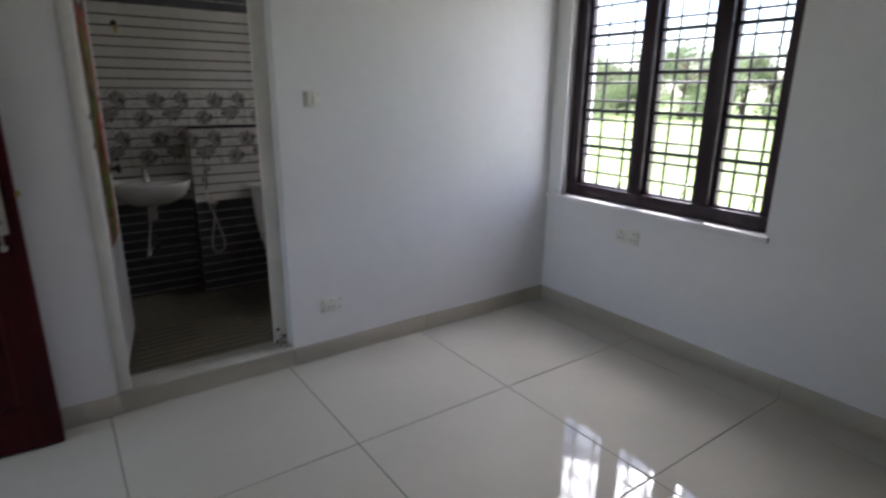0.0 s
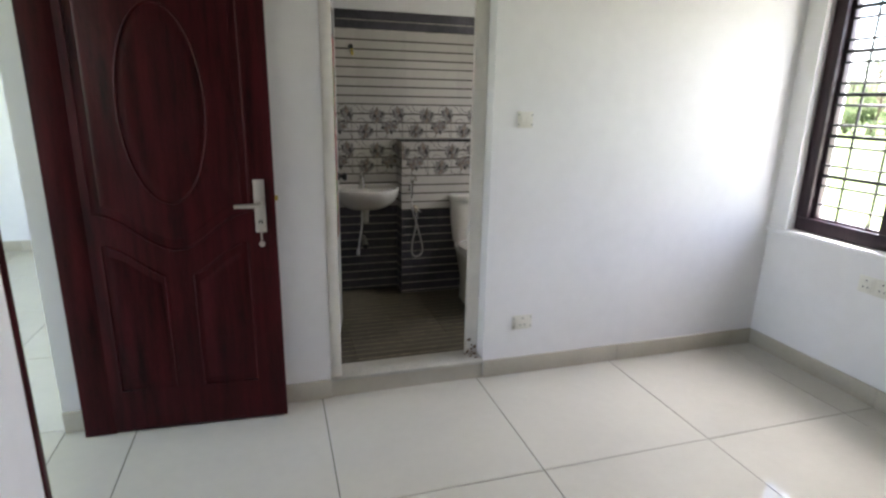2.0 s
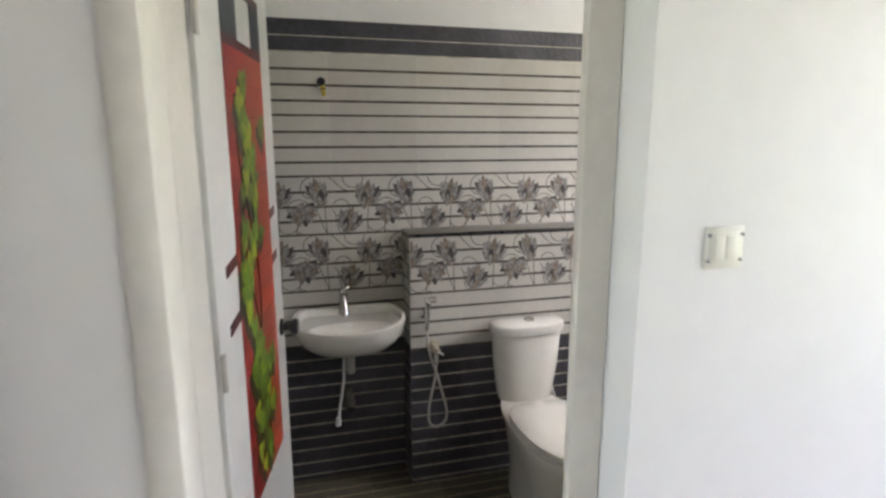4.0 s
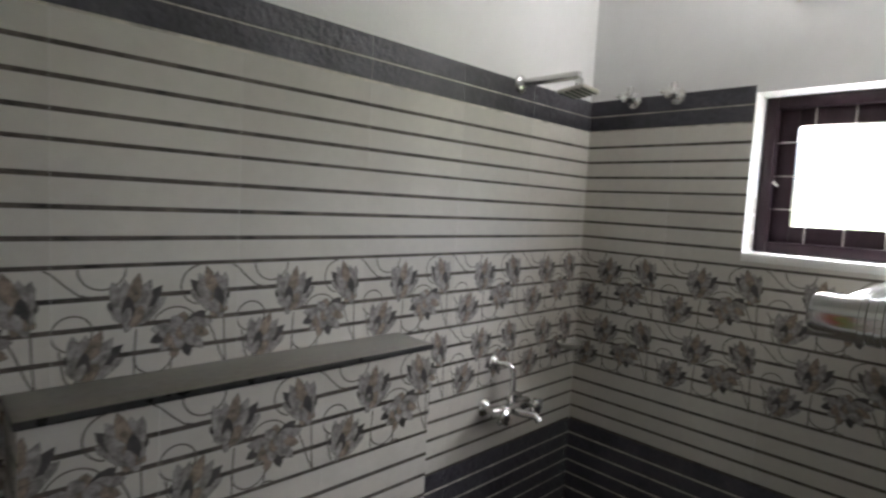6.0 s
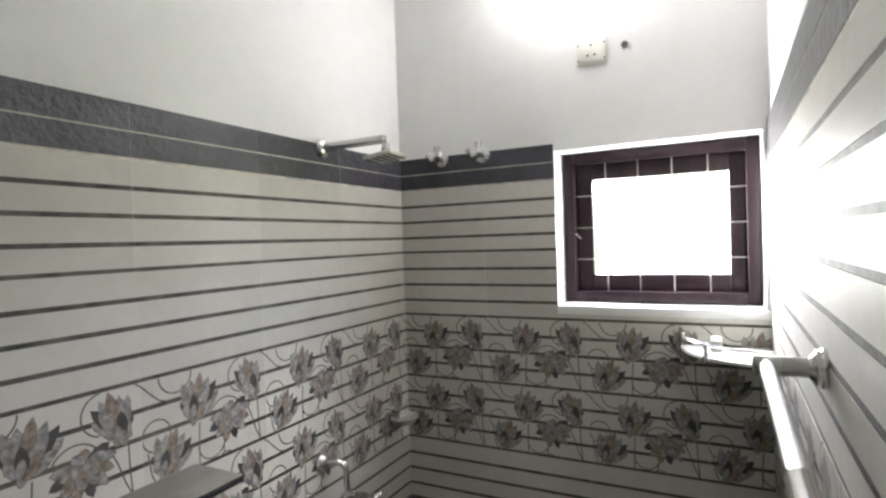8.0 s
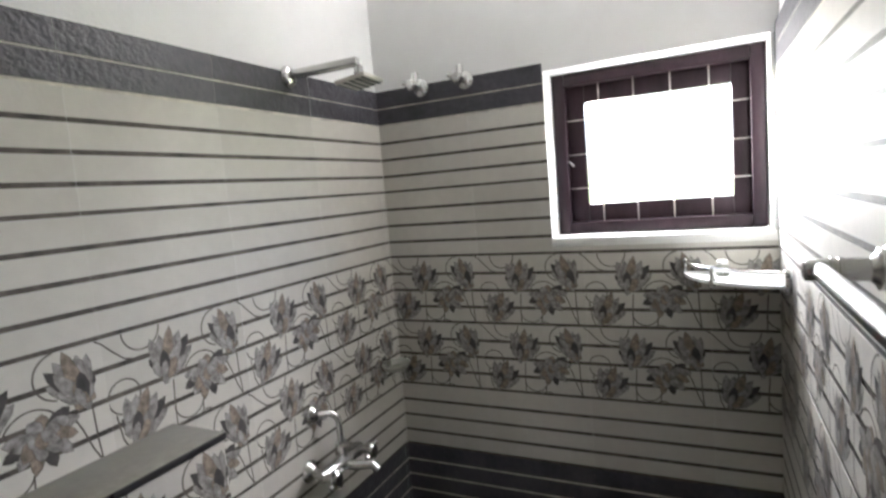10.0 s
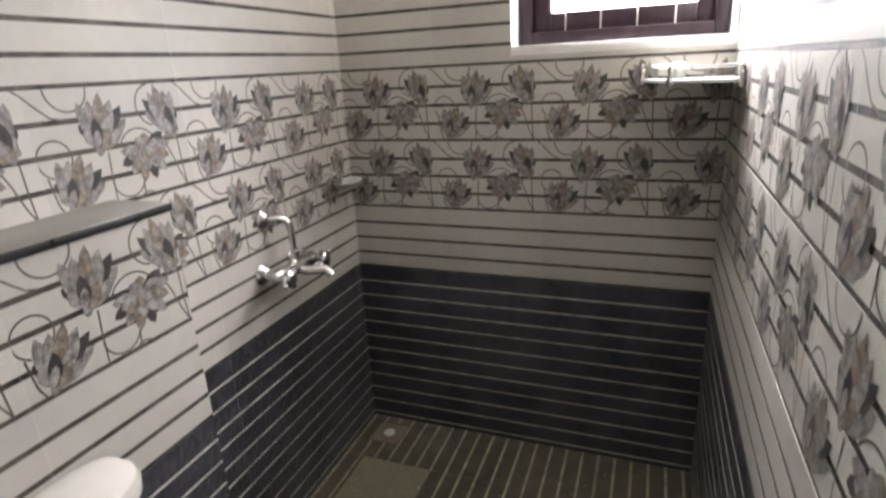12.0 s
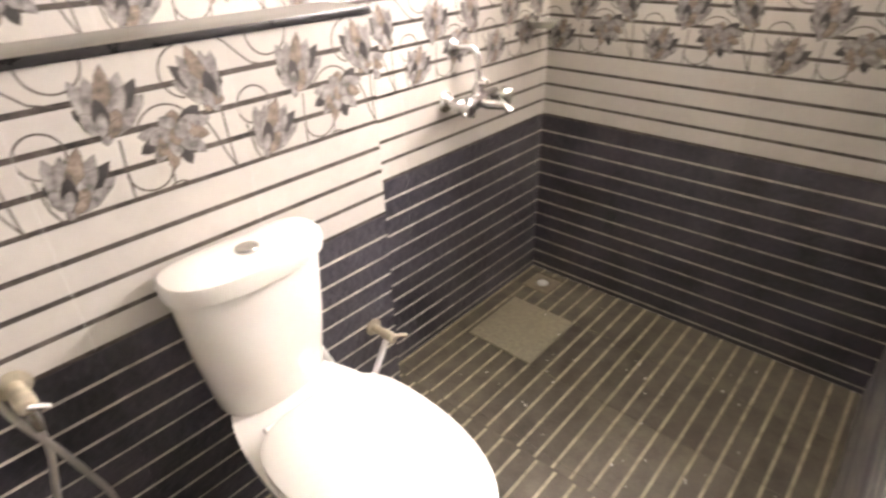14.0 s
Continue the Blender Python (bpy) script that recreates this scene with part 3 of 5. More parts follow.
# ---- bath doorway ----
def bath_doorway():
    thr = tagged(part("threshold", boxes((DX0, DX1 - 0.001, WN - 0.014, WB + 0.01, 0.085, 0.105), bevel=0.004), THRESH), kind="structure")
    structure("threshold_riser", boxes((DX0, DX1, WN - 0.002, WB, -0.02, 0.085)), SKIRT)
    fr = tagged(new("door_frame"), kind="structure")
    fr["label"] = "white-painted wooden door frame with worn edges"
    part("jamb", boxes((DX0, 0.0, WN - 0.004, WB + 0.004, 0.105, DZ), bevel=0.004), FRAME_WHITE, fr)
    part("jamb", boxes((0.668, DX1 - 0.001, 2.324, 2.349, 0.105, DZ - 0.06), bevel=0.004), FRAME_WHITE, fr)
    part("jamb_back", boxes((0.690, DX1 - 0.001, 2.349, WB + 0.02, 0.105, DZ - 0.06), bevel=0.003), FRAME_WHITE, fr)
    part("head", boxes((0.0, DX1 - 0.001, WN + 0.004, WB, DZ - 0.06, DZ), bevel=0.003), FRAME_WHITE, fr)
    r = random.Random(21)
    bm = bmesh.new()
    for k in range(9):
        x, z, q = r.uniform(0.675, 0.732), 0.106 + abs(r.gauss(0, 0.022)), r.uniform(0.004, 0.011)
        lathe(bm, [(q, 0), (q * 0.8, 0.0012), (0, 0.0014)], 9, Matrix.Translation((x, 2.3238, z)) @ facing((0, -1, 0)), sx=r.uniform(.6, 1.3))
    part("damp_patch", bm, STAIN, fr, "brown damp stain at the foot of the frame")
    bm = bmesh.new()
    for k in range(7):
        lathe(bm, [(0.008, 0), (0.005, 0.0012), (0, 0.0014)], 8, Matrix.Translation((r.uniform(0.66, 0.72), r.uniform(WN + 0.01, 2.32), 0.105)), sx=r.uniform(.6, 1.6))
    part("dirt", bm, STAIN, fr)
    structure("trim", boxes((RET - 0.004, RET + 0.0015, WB, NEAR + 0.001, DRY, BCEIL)), WALL_BATH)
    # filler of the left jamb up to the hinge line
    structure("trim", boxes((BWEST, 0.0, WB + 0.004, 2.575, DRY, DZ)), FRAME_WHITE)


def bath_door():
    """White moulded leaf with a red printed panel, open into the bath."""
    L, H, t = 0.615, 1.98, 0.03
    ang = 90 - 10.0
    d = thing("bathroom_door", 0.012, 2.58, 0.0, "open white door with red brick and vine print", "door", rz=ang)
    # leaf runs along local +x; the printed side faces local -y
    part("leaf", boxes((0, L, 0, t, 0.02, H), bevel=0.003), PVC_WHITE, d)
    x0, x1, z0, z1 = 0.16, 0.50, 0.62, 1.725
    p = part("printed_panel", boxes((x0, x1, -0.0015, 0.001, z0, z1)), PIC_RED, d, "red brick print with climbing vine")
    bm = bmesh.new()
    nz = 15
    for k in range(1, nz):
        z = z0 + (z1 - z0) * k / nz
        for q in range(4):
            xa = x0 + (x1 - x0) * q / 4 + 0.004 * ((k + q) % 3)
            box(bm, xa, min(x1, xa + 0.078), -0.0019, -0.0014, z - 0.0009 + 0.002 * (q % 2), z + 0.0007 + 0.002 * (q % 2))
    part("mortar_lines", bm, PIC_MORTAR, p)
    r = random.Random(11)

    def ivy(x, z, a, s, k, mat, dy=0.0):
        """A heart-shaped leaf hanging towards angle a."""
        bm = bmesh.new()
        ring = [(0.0, 0.0), (-0.16, 0.24), (-0.12, 0.44), (0.10, 0.52), (0.42, 0.42), (0.74, 0.20), (1.0, 0.0), (0.74, -0.20), (0.42, -0.42), (0.10, -0.52), (-0.12, -0.44), (-0.16, -0.24)]
        ca, sa = math.cos(a), math.sin(a)
        bm.faces.new([bm.verts.new((x + s * (u * ca - v * sa), -0.0021 - dy - k * 0.000009, z + s * (u * sa + v * ca))) for u, v in ring])
        for f in bm.faces:
            f.normal_update()
            if f.normal.y > 0:
                f.normal_flip()
        part("vine_leaf", bm, mat, p, soft=False)
    clumps = [(0.00, 5), (0.04, 4), (0.09, 5), (0.15, 6), (0.23, 7), (0.33, 6), (0.41, 9), (0.52, 4), (0.64, 8), (0.71, 9), (0.82, 8), (0.92, 5)]
    n = 0
    for f, count in clumps:
        for k in range(count):
            z = z1 - 0.10 - f * (z1 - z0 - 0.13) + r.gauss(0, 0.022)
            x = x0 + 0.10 + 0.06 * f + 0.035 * math.sin(f * 9) + r.gauss(0, 0.05)
            x = min(max(x, x0 + 0.035), x1 - 0.05)
            z = min(max(z, z0 + 0.06), z1 - 0.05)
            s, a = r.uniform(0.042, 0.066), r.uniform(-2.1, -1.05)
            ivy(x - 0.014, z - 0.020, a, s * 1.2, n, PIC_SHADE)
            ivy(x, z, a, s, n, PIC_LIME if r.random() < 0.22 else PIC_GREEN, 0.0012)
            n += 1
    bm = bmesh.new()
    for q in range(3):
        pts = [(x0 + 0.10 + 0.06 * f + 0.05 * math.sin(f * 8 + q * 2), -0.0021, z1 - 0.10 - f * (z1 - z0 - 0.13)) for f in (i / 24 for i in range(25))]
        tube(bm, pts, 0.0016, 6)
    part("vine_stem", bm, PIC_SHADE, p)
    part("print_border", boxes((x0, x1, -0.002, 0.0, z1, z1 + 0.022), (x0, x1, -0.002, 0.0, z1 + 0.13, z1 + 0.15)), PIC_MAROON, d)
    part("print_square", boxes((x0, x0 + 0.12, -0.0018, 0.0, z1 + 0.022, z1 + 0.13)), PIC_DUSK, d)
    part("print_square", boxes((x1 - 0.09, x1, -0.0018, 0.0, z1 + 0.022, z1 + 0.13)), PIC_DUSK, d)
    for zc in (1.28, 1.15):
        for xa, xb in ((x0 - 0.085, x0), (x1, x1 + 0.06)):
            bm = bmesh.new()
            sl = 0.16
            za, zb = zc + (xa - 0.3) * sl, zc + (xb - 0.3) * sl
            ring = lambda x, z: [(x, -0.002, z - 0.012), (x, 0.001, z - 0.012), (x, 0.001, z + 0.012), (x, -0.002, z + 0.012)]
            loft(bm, [ring(xa, za), ring(xb, zb)])
            bmesh.ops.recalc_face_normals(bm, faces=bm.faces)
            part("print_bar", bm, PIC_MAROON, d)
    for side in (-1, 1):
        bm = bmesh.new()
        lathe(bm, [(0.026, 0), (0.026, 0.006), (0.012, 0.010), (0.010, 0.022), (0.022, 0.03), (0.027, 0.042), (0.022, 0.052), (0, 0.055)], 24, Matrix.Translation((L - 0.045, 0 if side < 0 else t, 0.955)) @ facing((0, side, 0)))
        part("knob", bm, BLACK, d, "glossy black round knob")
    for z in (0.3, 1.05, 1.75):
        bm = bmesh.new()
        tube(bm, [(0, -0.004, z - 0.04), (0, -0.004, z + 0.04)], 0.006)
        part("hinge", bm, STEEL, d)


# ---- entry door of the bedroom ----
def entry_door():
    fr = tagged(new("entry_door_frame"), kind="structure")
    part("jamb", boxes((HALL + 0.02, WEST + 0.005, 1.44, 1.475, 0.0, 2.12), bevel=0.004), DOOR_WOOD, fr)
    part("jamb", boxes((-1.09, WEST - 0.0, WN - 0.075, WN - 0.002, 0.0, 2.12), bevel=0.004), DOOR_WOOD, fr)
    part("head", boxes((HALL + 0.02, WEST + 0.005, 1.475, WN - 0.075, 2.05, 2.12), bevel=0.003), DOOR_WOOD, fr)
    L, H, t = 0.80, 2.03, 0.035
    d = thing("entry_door", -1.062, 2.165, 0.0, "open dark red carved wooden door near the wall", "door", rz=-3.2)
    # room side is local -y
    part("leaf", boxes((0, L, 0, t, 0.008, H), bevel=0.003), DOOR_WOOD, d)

    def outline(f, n=48):
        return [f(i / n) for i in range(n)]
    # tall upper panel with a curved foot, an oval field and two lower panels
    cx = L / 2 + 0.01
    foot = lambda x: 0.865 - 0.075 * math.cos((x - cx) / 0.29 * math.pi) + 0.02
    xs = [cx - 0.29 + 0.58 * i / 24 for i in range(25)]
    ring = [(x, foot(x)) for x in xs] + [(cx + 0.29, 1.90), (cx - 0.29, 1.90)]
    bm = bmesh.new()
    tube(bm, [(x, 0.0, z) for x, z in ring], 0.0055, 8, closed=True)
    part("upper_moulding", bm, DOOR_WOOD, d)
    bm = bmesh.new()
    inner = [(cx + (x - cx) * 0.9, 1.36 + (z - 1.36) * 0.93) for x, z in ring]
    loft(bm, [[(x, 0.001, z) for x, z in inner], [(cx + (x - cx) * .96, -0.006, 1.36 + (z - 1.36) * .97) for x, z in inner]])
    bmesh.ops.recalc_face_normals(bm, faces=bm.faces)
    part("upper_panel", bm, DOOR_WOOD, d)
    oval = lambda k, y: [(cx + 0.155 * k * math.cos(2 * math.pi * i / 48), y, 1.37 + 0.37 * (k + (k - 1) * -.4) * math.sin(2 * math.pi * i / 48)) for i in range(48)]
    bm = bmesh.new()
    tube(bm, oval(1.0, -0.005), 0.0055, 8, closed=True)
    part("oval_moulding", bm, DOOR_WOOD, d)
    bm = bmesh.new()
    loft(bm, [oval(0.93, -0.004), oval(0.86, -0.008), oval(0.7, -0.009)])
    bmesh.ops.recalc_face_normals(bm, faces=bm.faces)
    part("oval_panel", bm, DOOR_WOOD, d)
    for sx in (-1, 1):
        xa, xb = cx + sx * 0.055, cx + sx * 0.275
        lo = min(xa, xb)
        pts = [lo + abs(xb - xa) * i / 10 for i in range(11)]
        ring = [(x, foot(x) - 0.125) for x in pts] + [(pts[-1], 0.20), (pts[0], 0.20)]
        bm = bmesh.new()
        tube(bm, [(x, 0.0, z) for x, z in ring], 0.005, 8, closed=True)
        part("lower_moulding", bm, DOOR_WOOD, d)
        mx, mz = (xa + xb) / 2, 0.45
        bm = bmesh.new()
        loft(bm, [[(mx + (x - mx) * .86, 0.001, mz + (z - mz) * .9) for x, z in ring], [(mx + (x - mx) * .76, -0.004, mz + (z - mz) * .83) for x, z in ring]])
        bmesh.ops.recalc_face_normals(bm, faces=bm.faces)
        part("lower_panel", bm, DOOR_WOOD, d)
    hx = L - 0.06
    pl = part("lock_plate", boxes((hx - 0.022, hx + 0.022, -0.006, 0.0, 0.87, 1.09), bevel=0.003), STEEL, d, "brushed steel lock plate")
    bm = bmesh.new()
    tube(bm, [(hx, -0.004, 0.99), (hx, -0.045, 0.99), (hx - 0.02, -0.052, 0.99), (hx - 0.095, -0.052, 0.988)], [0.011, 0.010, 0.010, 0.008], 12)
    part("lever", bm, STEEL, pl)
    bm = bmesh.new()
    lathe(bm, [(0.009, 0), (0.009, 0.004), (0, 0.004)], 16, Matrix.Translation((hx, -0.006, 0.915)) @ facing((0, -1, 0)))
    part("keyhole", bm, BLACK, pl)
    bm = bmesh.new()
    box(bm, hx - 0.002, hx + 0.002, -0.028, -0.006, 0.908, 0.922)
    box(bm, hx - 0.002, hx + 0.004, -0.026, -0.023, 0.83, 0.91)
    lathe(bm, [(0.012, -0.001), (0.012, 0.001), (0, 0.001)], 16, Matrix.Translation((hx + 0.001, -0.0245, 0.825)) @ facing((0, 1, 0)))
    part("key", bm, STEEL, pl, "steel keys hanging from the lock")
    part("latch", boxes((L, L + 0.012, 0.008, 0.026, 1.0, 1.02)), BRASS, d)


# ---- electric plates ----
def plate(name, x, y, z, nx, ny, w, h, label, kind):
    rz = {(0, -1): 0, (-1, 0): -90}[(nx, ny)]
    d = thing(name, x, y, z, label, "wall plate", rz=rz)
    part("frame", boxes((-w / 2, w / 2, -0.0045, 0, -h / 2, h / 2), bevel=0.0015), PLASTIC, d)
    if kind == "switch":
        part("grid_plate", boxes((-w * .36, w * .36, -0.0058, -0.004, -h * .36, h * .36), bevel=0.001), PLASTIC, d)
        part("rocker", boxes((-w * .3, -0.001, -0.0076, -0.005, -h * .28, h * .28), bevel=0.0015), PLASTIC, d)
        part("rocker", boxes((0.001, w * .3, -0.0076, -0.005, -h * .28, h * .28), bevel=0.0015), PLASTIC, d)
    else:
        n = 2 if w > 0.13 else 1
        for k in range(n):
            cx = (k - (n - 1) / 2) * w / n
            part("socket_face", boxes((cx - w / n * .4, cx + w / n * .4, -0.009, -0.005, -h * .38, h * .38), bevel=0.001), PLASTIC, d)
            for px, pz in ((0, 0.022), (-0.012, -0.012), (0.012, -0.012)):
                part("hole", boxes((cx + px - 0.0035, cx + px + 0.0035, -0.0095, -0.0088, pz - 0.0035, pz + 0.0035)), BLACK, d)
    for sx in (-1, 1):
        for sz in (-1, 1):
            part("clip", boxes((sx * w * .44 - .0028, sx * w * .44 + .0028, -0.0065, -0.004, sz * h * .3 - .0028, sz * h * .3 + .0028)), GREY_PIPE, d)
    return d


# ---- windows ----
def bedroom_window():
    w = tagged(new("window_1"), kind="structure")
    w["label"] = "dark wooden three-bay window with iron grille bars"
    x0, x1 = EAST + 0.055, EAST + 0.135
    z0, z1 = EZ0 + 0.025, EZ1
    part("window_sill", boxes((EAST - 0.022, EAST + 0.25, E0 - 0.02, WN - 0.001, EZ0 - 0.03, EZ0), bevel=0.003), WALL, w, "white plastered sill")
    part("frame_bottom", boxes((x0, x1, E0 + 0.001, E1 - 0.001, EZ0, EZ0 + 0.075), bevel=0.005), DARK_WOOD, w)
    part("frame_top", boxes((x0, x1, E0 + 0.001, E1 - 0.001, z1 - 0.075, z1 - 0.001), bevel=0.005), DARK_WOOD, w)
    ups = [(E0 + 0.001, E0 + 0.06), (1.17, 1.255), (1.575, 1.66), (E1 - 0.07, E1 - 0.001)]
    for a, b in ups:
        part("mullion", boxes((x0 - 0.004, x1, a, b, EZ0 + 0.075, z1 - 0.075), bevel=0.005), DARK_WOOD, w)
    for (a0, a), (b, b1) in zip(ups, ups[1:]):
        lo, hi = a, b
        zs = EZ0 + 0.075
        # casement rails and grille rods
        part("casement_stile", boxes((x1 - 0.05, x1 - 0.012, lo, lo + 0.022, zs, z1 - 0.075), bevel=0.003), DARK_WOOD, w)
        part("casement_stile", boxes((x1 - 0.05, x1 - 0.012, hi - 0.022, hi, zs, z1 - 0.075), bevel=0.003), DARK_WOOD, w)
        part("casement_rail", boxes((x1 - 0.05, x1 - 0.012, lo + 0.022, hi - 0.022, zs, zs + 0.012), bevel=0.003), DARK_WOOD, w)
        for k in range(5):
            z = 1.06 + 0.212 * k
            if z < z1 - 0.1:
                part("bar", boxes((x0 + 0.028, x0 + 0.042, lo, hi, z - 0.010, z + 0.010), bevel=0.002), IRON, w)
            for q in (-0.155, -0.053):
                if z + q > zs + 0.02:
                    bm = bmesh.new()
                    tube(bm, [(x0 + 0.035, lo, z + q), (x0 + 0.035, hi, z + q)], 0.007, 8)
                    part("rod", bm, IRON, w)
        for fr in (0.22, 0.66):
            bm = bmesh.new()
            y = lo + (hi - lo) * fr
            tube(bm, [(x0 + 0.045, y, zs), (x0 + 0.045, y, z1 - 0.075)], 0.007, 8)
            part("rod", bm, IRON, w)
        bm = bmesh.new()
        tube(bm, [(x0 - 0.004, lo + 0.03, zs + 0.10), (x0 - 0.02, lo + 0.03, zs + 0.10), (x0 - 0.022, lo + 0.055, zs + 0.02)], 0.004, 8)
        part("stay", bm, STEEL, w)


def bath_window():
    w = tagged(new("window_2"), kind="structure")
    w["label"] = "small dark wooden bathroom window with thin bars"
    x0, x1 = BEAST + 0.112, BEAST + 0.185
    y0, y1, z0, z1 = V0 + 0.003, V1 - 0.002, VZ0 + 0.03, VZ1 - 0.012
    part("window_sill", boxes((BEAST - 0.002, BEAST + 0.23, NEAR, V1 - 0.0, VZ0 - 0.001, VZ0 + 0.028), bevel=0.002), PVC_WHITE, w, "white sill")
    part("head_lining", boxes((BEAST + 0.001, BEAST + 0.23, NEAR, V1, VZ1 - 0.011, VZ1 + 0.01)), WALL_BATH, w)
    f = 0.04
    part("frame_left", boxes((x0, x1, y1 - f, y1, z0, z1), bevel=0.004), DARK_WOOD, w)
    part("frame_right", boxes((x0, x1, y0, y0 + f, z0, z1), bevel=0.004), DARK_WOOD, w)
    part("frame_bottom", boxes((x0, x1, y0 + f, y1 - f, z0, z0 + f), bevel=0.004), DARK_WOOD, w)
    part("frame_top", boxes((x0, x1, y0 + f, y1 - f, z1 - f, z1), bevel=0.004), DARK_WOOD, w)
    s, g = 0.06, f
    xs0, xs1 = x0 + 0.035, x0 + 0.072
    a0, a1, c0, c1 = y0 + g, y1 - g, z0 + g, z1 - g
    part("sash_left", boxes((xs0, xs1, a1 - s, a1, c0, c1), bevel=0.003), DARK_WOOD, w)
    part("sash_right", boxes((xs0, xs1, a0, a0 + s * .85, c0, c1), bevel=0.003), DARK_WOOD, w)
    part("sash_bottom", boxes((xs0, xs1, a0 + s * .85, a1 - s, c0, c0 + s), bevel=0.003), DARK_WOOD, w)
    part("sash_top", boxes((xs0, xs1, a0 + s * .85, a1 - s, c1 - s, c1), bevel=0.003), DARK_WOOD, w)
    for k in range(1, 5):
        y = a0 + (a1 - a0) * k / 5
        bm = bmesh.new()
        tube(bm, [(x0 + 0.018, y, c0), (x0 + 0.018, y, c1)], 0.0022, 8)
        part("rod", bm, STEEL, w)
    for k in range(1, 4):
        z = c0 + (c1 - c0) * k / 4
        bm = bmesh.new()
        tube(bm, [(x0 + 0.026, a0, z), (x0 + 0.026, a1, z)], 0.0022, 8)
        part("rod", bm, STEEL, w)
    bm = bmesh.new()
    tube(bm, [(x0 - 0.002, y1 - 0.045, z0 + 0.25), (x0 - 0.014, y1 - 0.05, z0 + 0.25), (x0 - 0.016, y1 - 0.065, z0 + 0.235)], 0.004, 8)
    part("catch", bm, STEEL, w)

# ---- bath fixtures ----
def basin():
    d = thing("wash_basin", 0.365, BACK, 0.0, "white ceramic wall-hung wash basin with chrome tap", "wash basin")
    # flat back with clipped corners, sides flaring to a round front; local -y is out from the wall
    def plan(k, z, inset=0.0, back=0.0):
        pts = []
        for i in range(60):
            a = 2 * math.pi * i / 60
            c, s = math.cos(a), math.sin(a)
            if s > 0:
                x, y = 0.236 * math.copysign(abs(c) ** 0.17, c), -0.150 + 0.150 * abs(s) ** 0.40
                x *= 1 - 0.10 * max(0.0, (y + 0.150) / 0.150) ** 1.3
            else:
                x, y = 0.236 * math.copysign(abs(c) ** 0.86, c), -0.150 - 0.235 * abs(s) ** 0.92
            x = math.copysign(max(0.0, abs(x) * k - inset), x)
            y = (y + 0.150) * k - 0.150
            y = y - inset - back if s > 0 else y + inset * min(1.0, abs(s) * 1.6)
            pts.append((x, min(y, -inset - back) if s > 0 else y, z))
        return pts

    def under(kx, front, z):
        return [(x * kx, y if y > -0.150 else -0.150 + (y + 0.150) * front, z) for x, y, _ in plan(1.0, z)]

    def bowl(k, z):
        return [(0.186 * k * math.cos(2 * math.pi * i / 60), -0.215 + (0.100 if math.sin(2 * math.pi * i / 60) > 0 else 0.138) * k * math.sin(2 * math.pi * i / 60), z) for i in range(60)]
    rim = 0.800
    rings = [under(0.26, 0.05, rim - 0.168), under(0.48, 0.32, rim - 0.156), under(0.70, 0.60, rim - 0.130), under(0.86, 0.80, rim - 0.096), under(0.955, 0.93, rim - 0.058), under(0.99, 0.985, rim - 0.024), plan(1.0, rim - 0.008), plan(0.995, rim - 0.002), plan(0.985, rim),
             plan(1.0, rim, 0.014, 0.002), plan(1.0, rim - 0.004, 0.018, 0.004), plan(1.0, rim - 0.030, 0.022, 0.010), plan(1.0, rim - 0.036, 0.032, 0.035), bowl(1.0, rim - 0.042), bowl(0.93, rim - 0.062), bowl(0.76, rim - 0.092), bowl(0.50, rim - 0.108), bowl(0.15, rim - 0.116)]
    bm = bmesh.new()
    loft(bm, rings)
    bmesh.ops.recalc_face_normals(bm, faces=bm.faces)
    part("bowl", bm, CERAMIC, d)
    bm = bmesh.new()
    lathe(bm, [(0.013, 0), (0.013, 0.003), (0.009, 0.0035), (0, 0.002)], 14, Matrix.Translation((0, -0.118, rim - 0.052)) @ facing((0, -1, 0.5)), sx=1.5)
    part("overflow", bm, PVC_WHITE, d)
    tap = part("tap", tube(bmesh.new(), [(-0.012, -0.034, rim - 0.026), (-0.012, -0.034, rim + 0.004), (-0.012, -0.034, rim + 0.006), (-0.012, -0.036, rim + 0.045), (-0.012, -0.046, rim + 0.062), (-0.012, -0.072, rim + 0.056), (-0.012, -0.100, rim + 0.022), (-0.012, -0.116, rim - 0.016)], [0.023, 0.023, 0.018, 0.017, 0.018, 0.016, 0.014, 0.014], 16), CHROME, d, "chrome pillar tap")
    bm = bmesh.new()
    lathe(bm, [(0.014, 0), (0.018, 0.008), (0.019, 0.020), (0.013, 0.026), (0, 0.027)], 16, Matrix.Translation((-0.012, -0.04, rim + 0.060)))
    part("tap_knob", bm, CHROME, tap)
    part("tap_lever", tube(bmesh.new(), [(-0.012, -0.04, rim + 0.083), (-0.004, -0.055, rim + 0.094), (0.006, -0.078, rim + 0.104)], [0.008, 0.007, 0.005], 10), CHROME, tap)
    bm = bmesh.new()
    lathe(bm, [(0.02, rim - 0.114), (0.016, rim - 0.1115), (0, rim - 0.113)], 18, Matrix.Translation((0, -0.205, 0)))
    part("waste", bm, CHROME, d)
    bm = bmesh.new()
    lathe(bm, [(0.027, rim - 0.155), (0.027, rim - 0.185), (0.021, rim - 0.19), (0.021, rim - 0.262), (0.016, rim - 0.265), (0, rim - 0.265)], 18, Matrix.Translation((0, -0.13, 0)))
    part("waste_coupling", bm, STEEL, d)
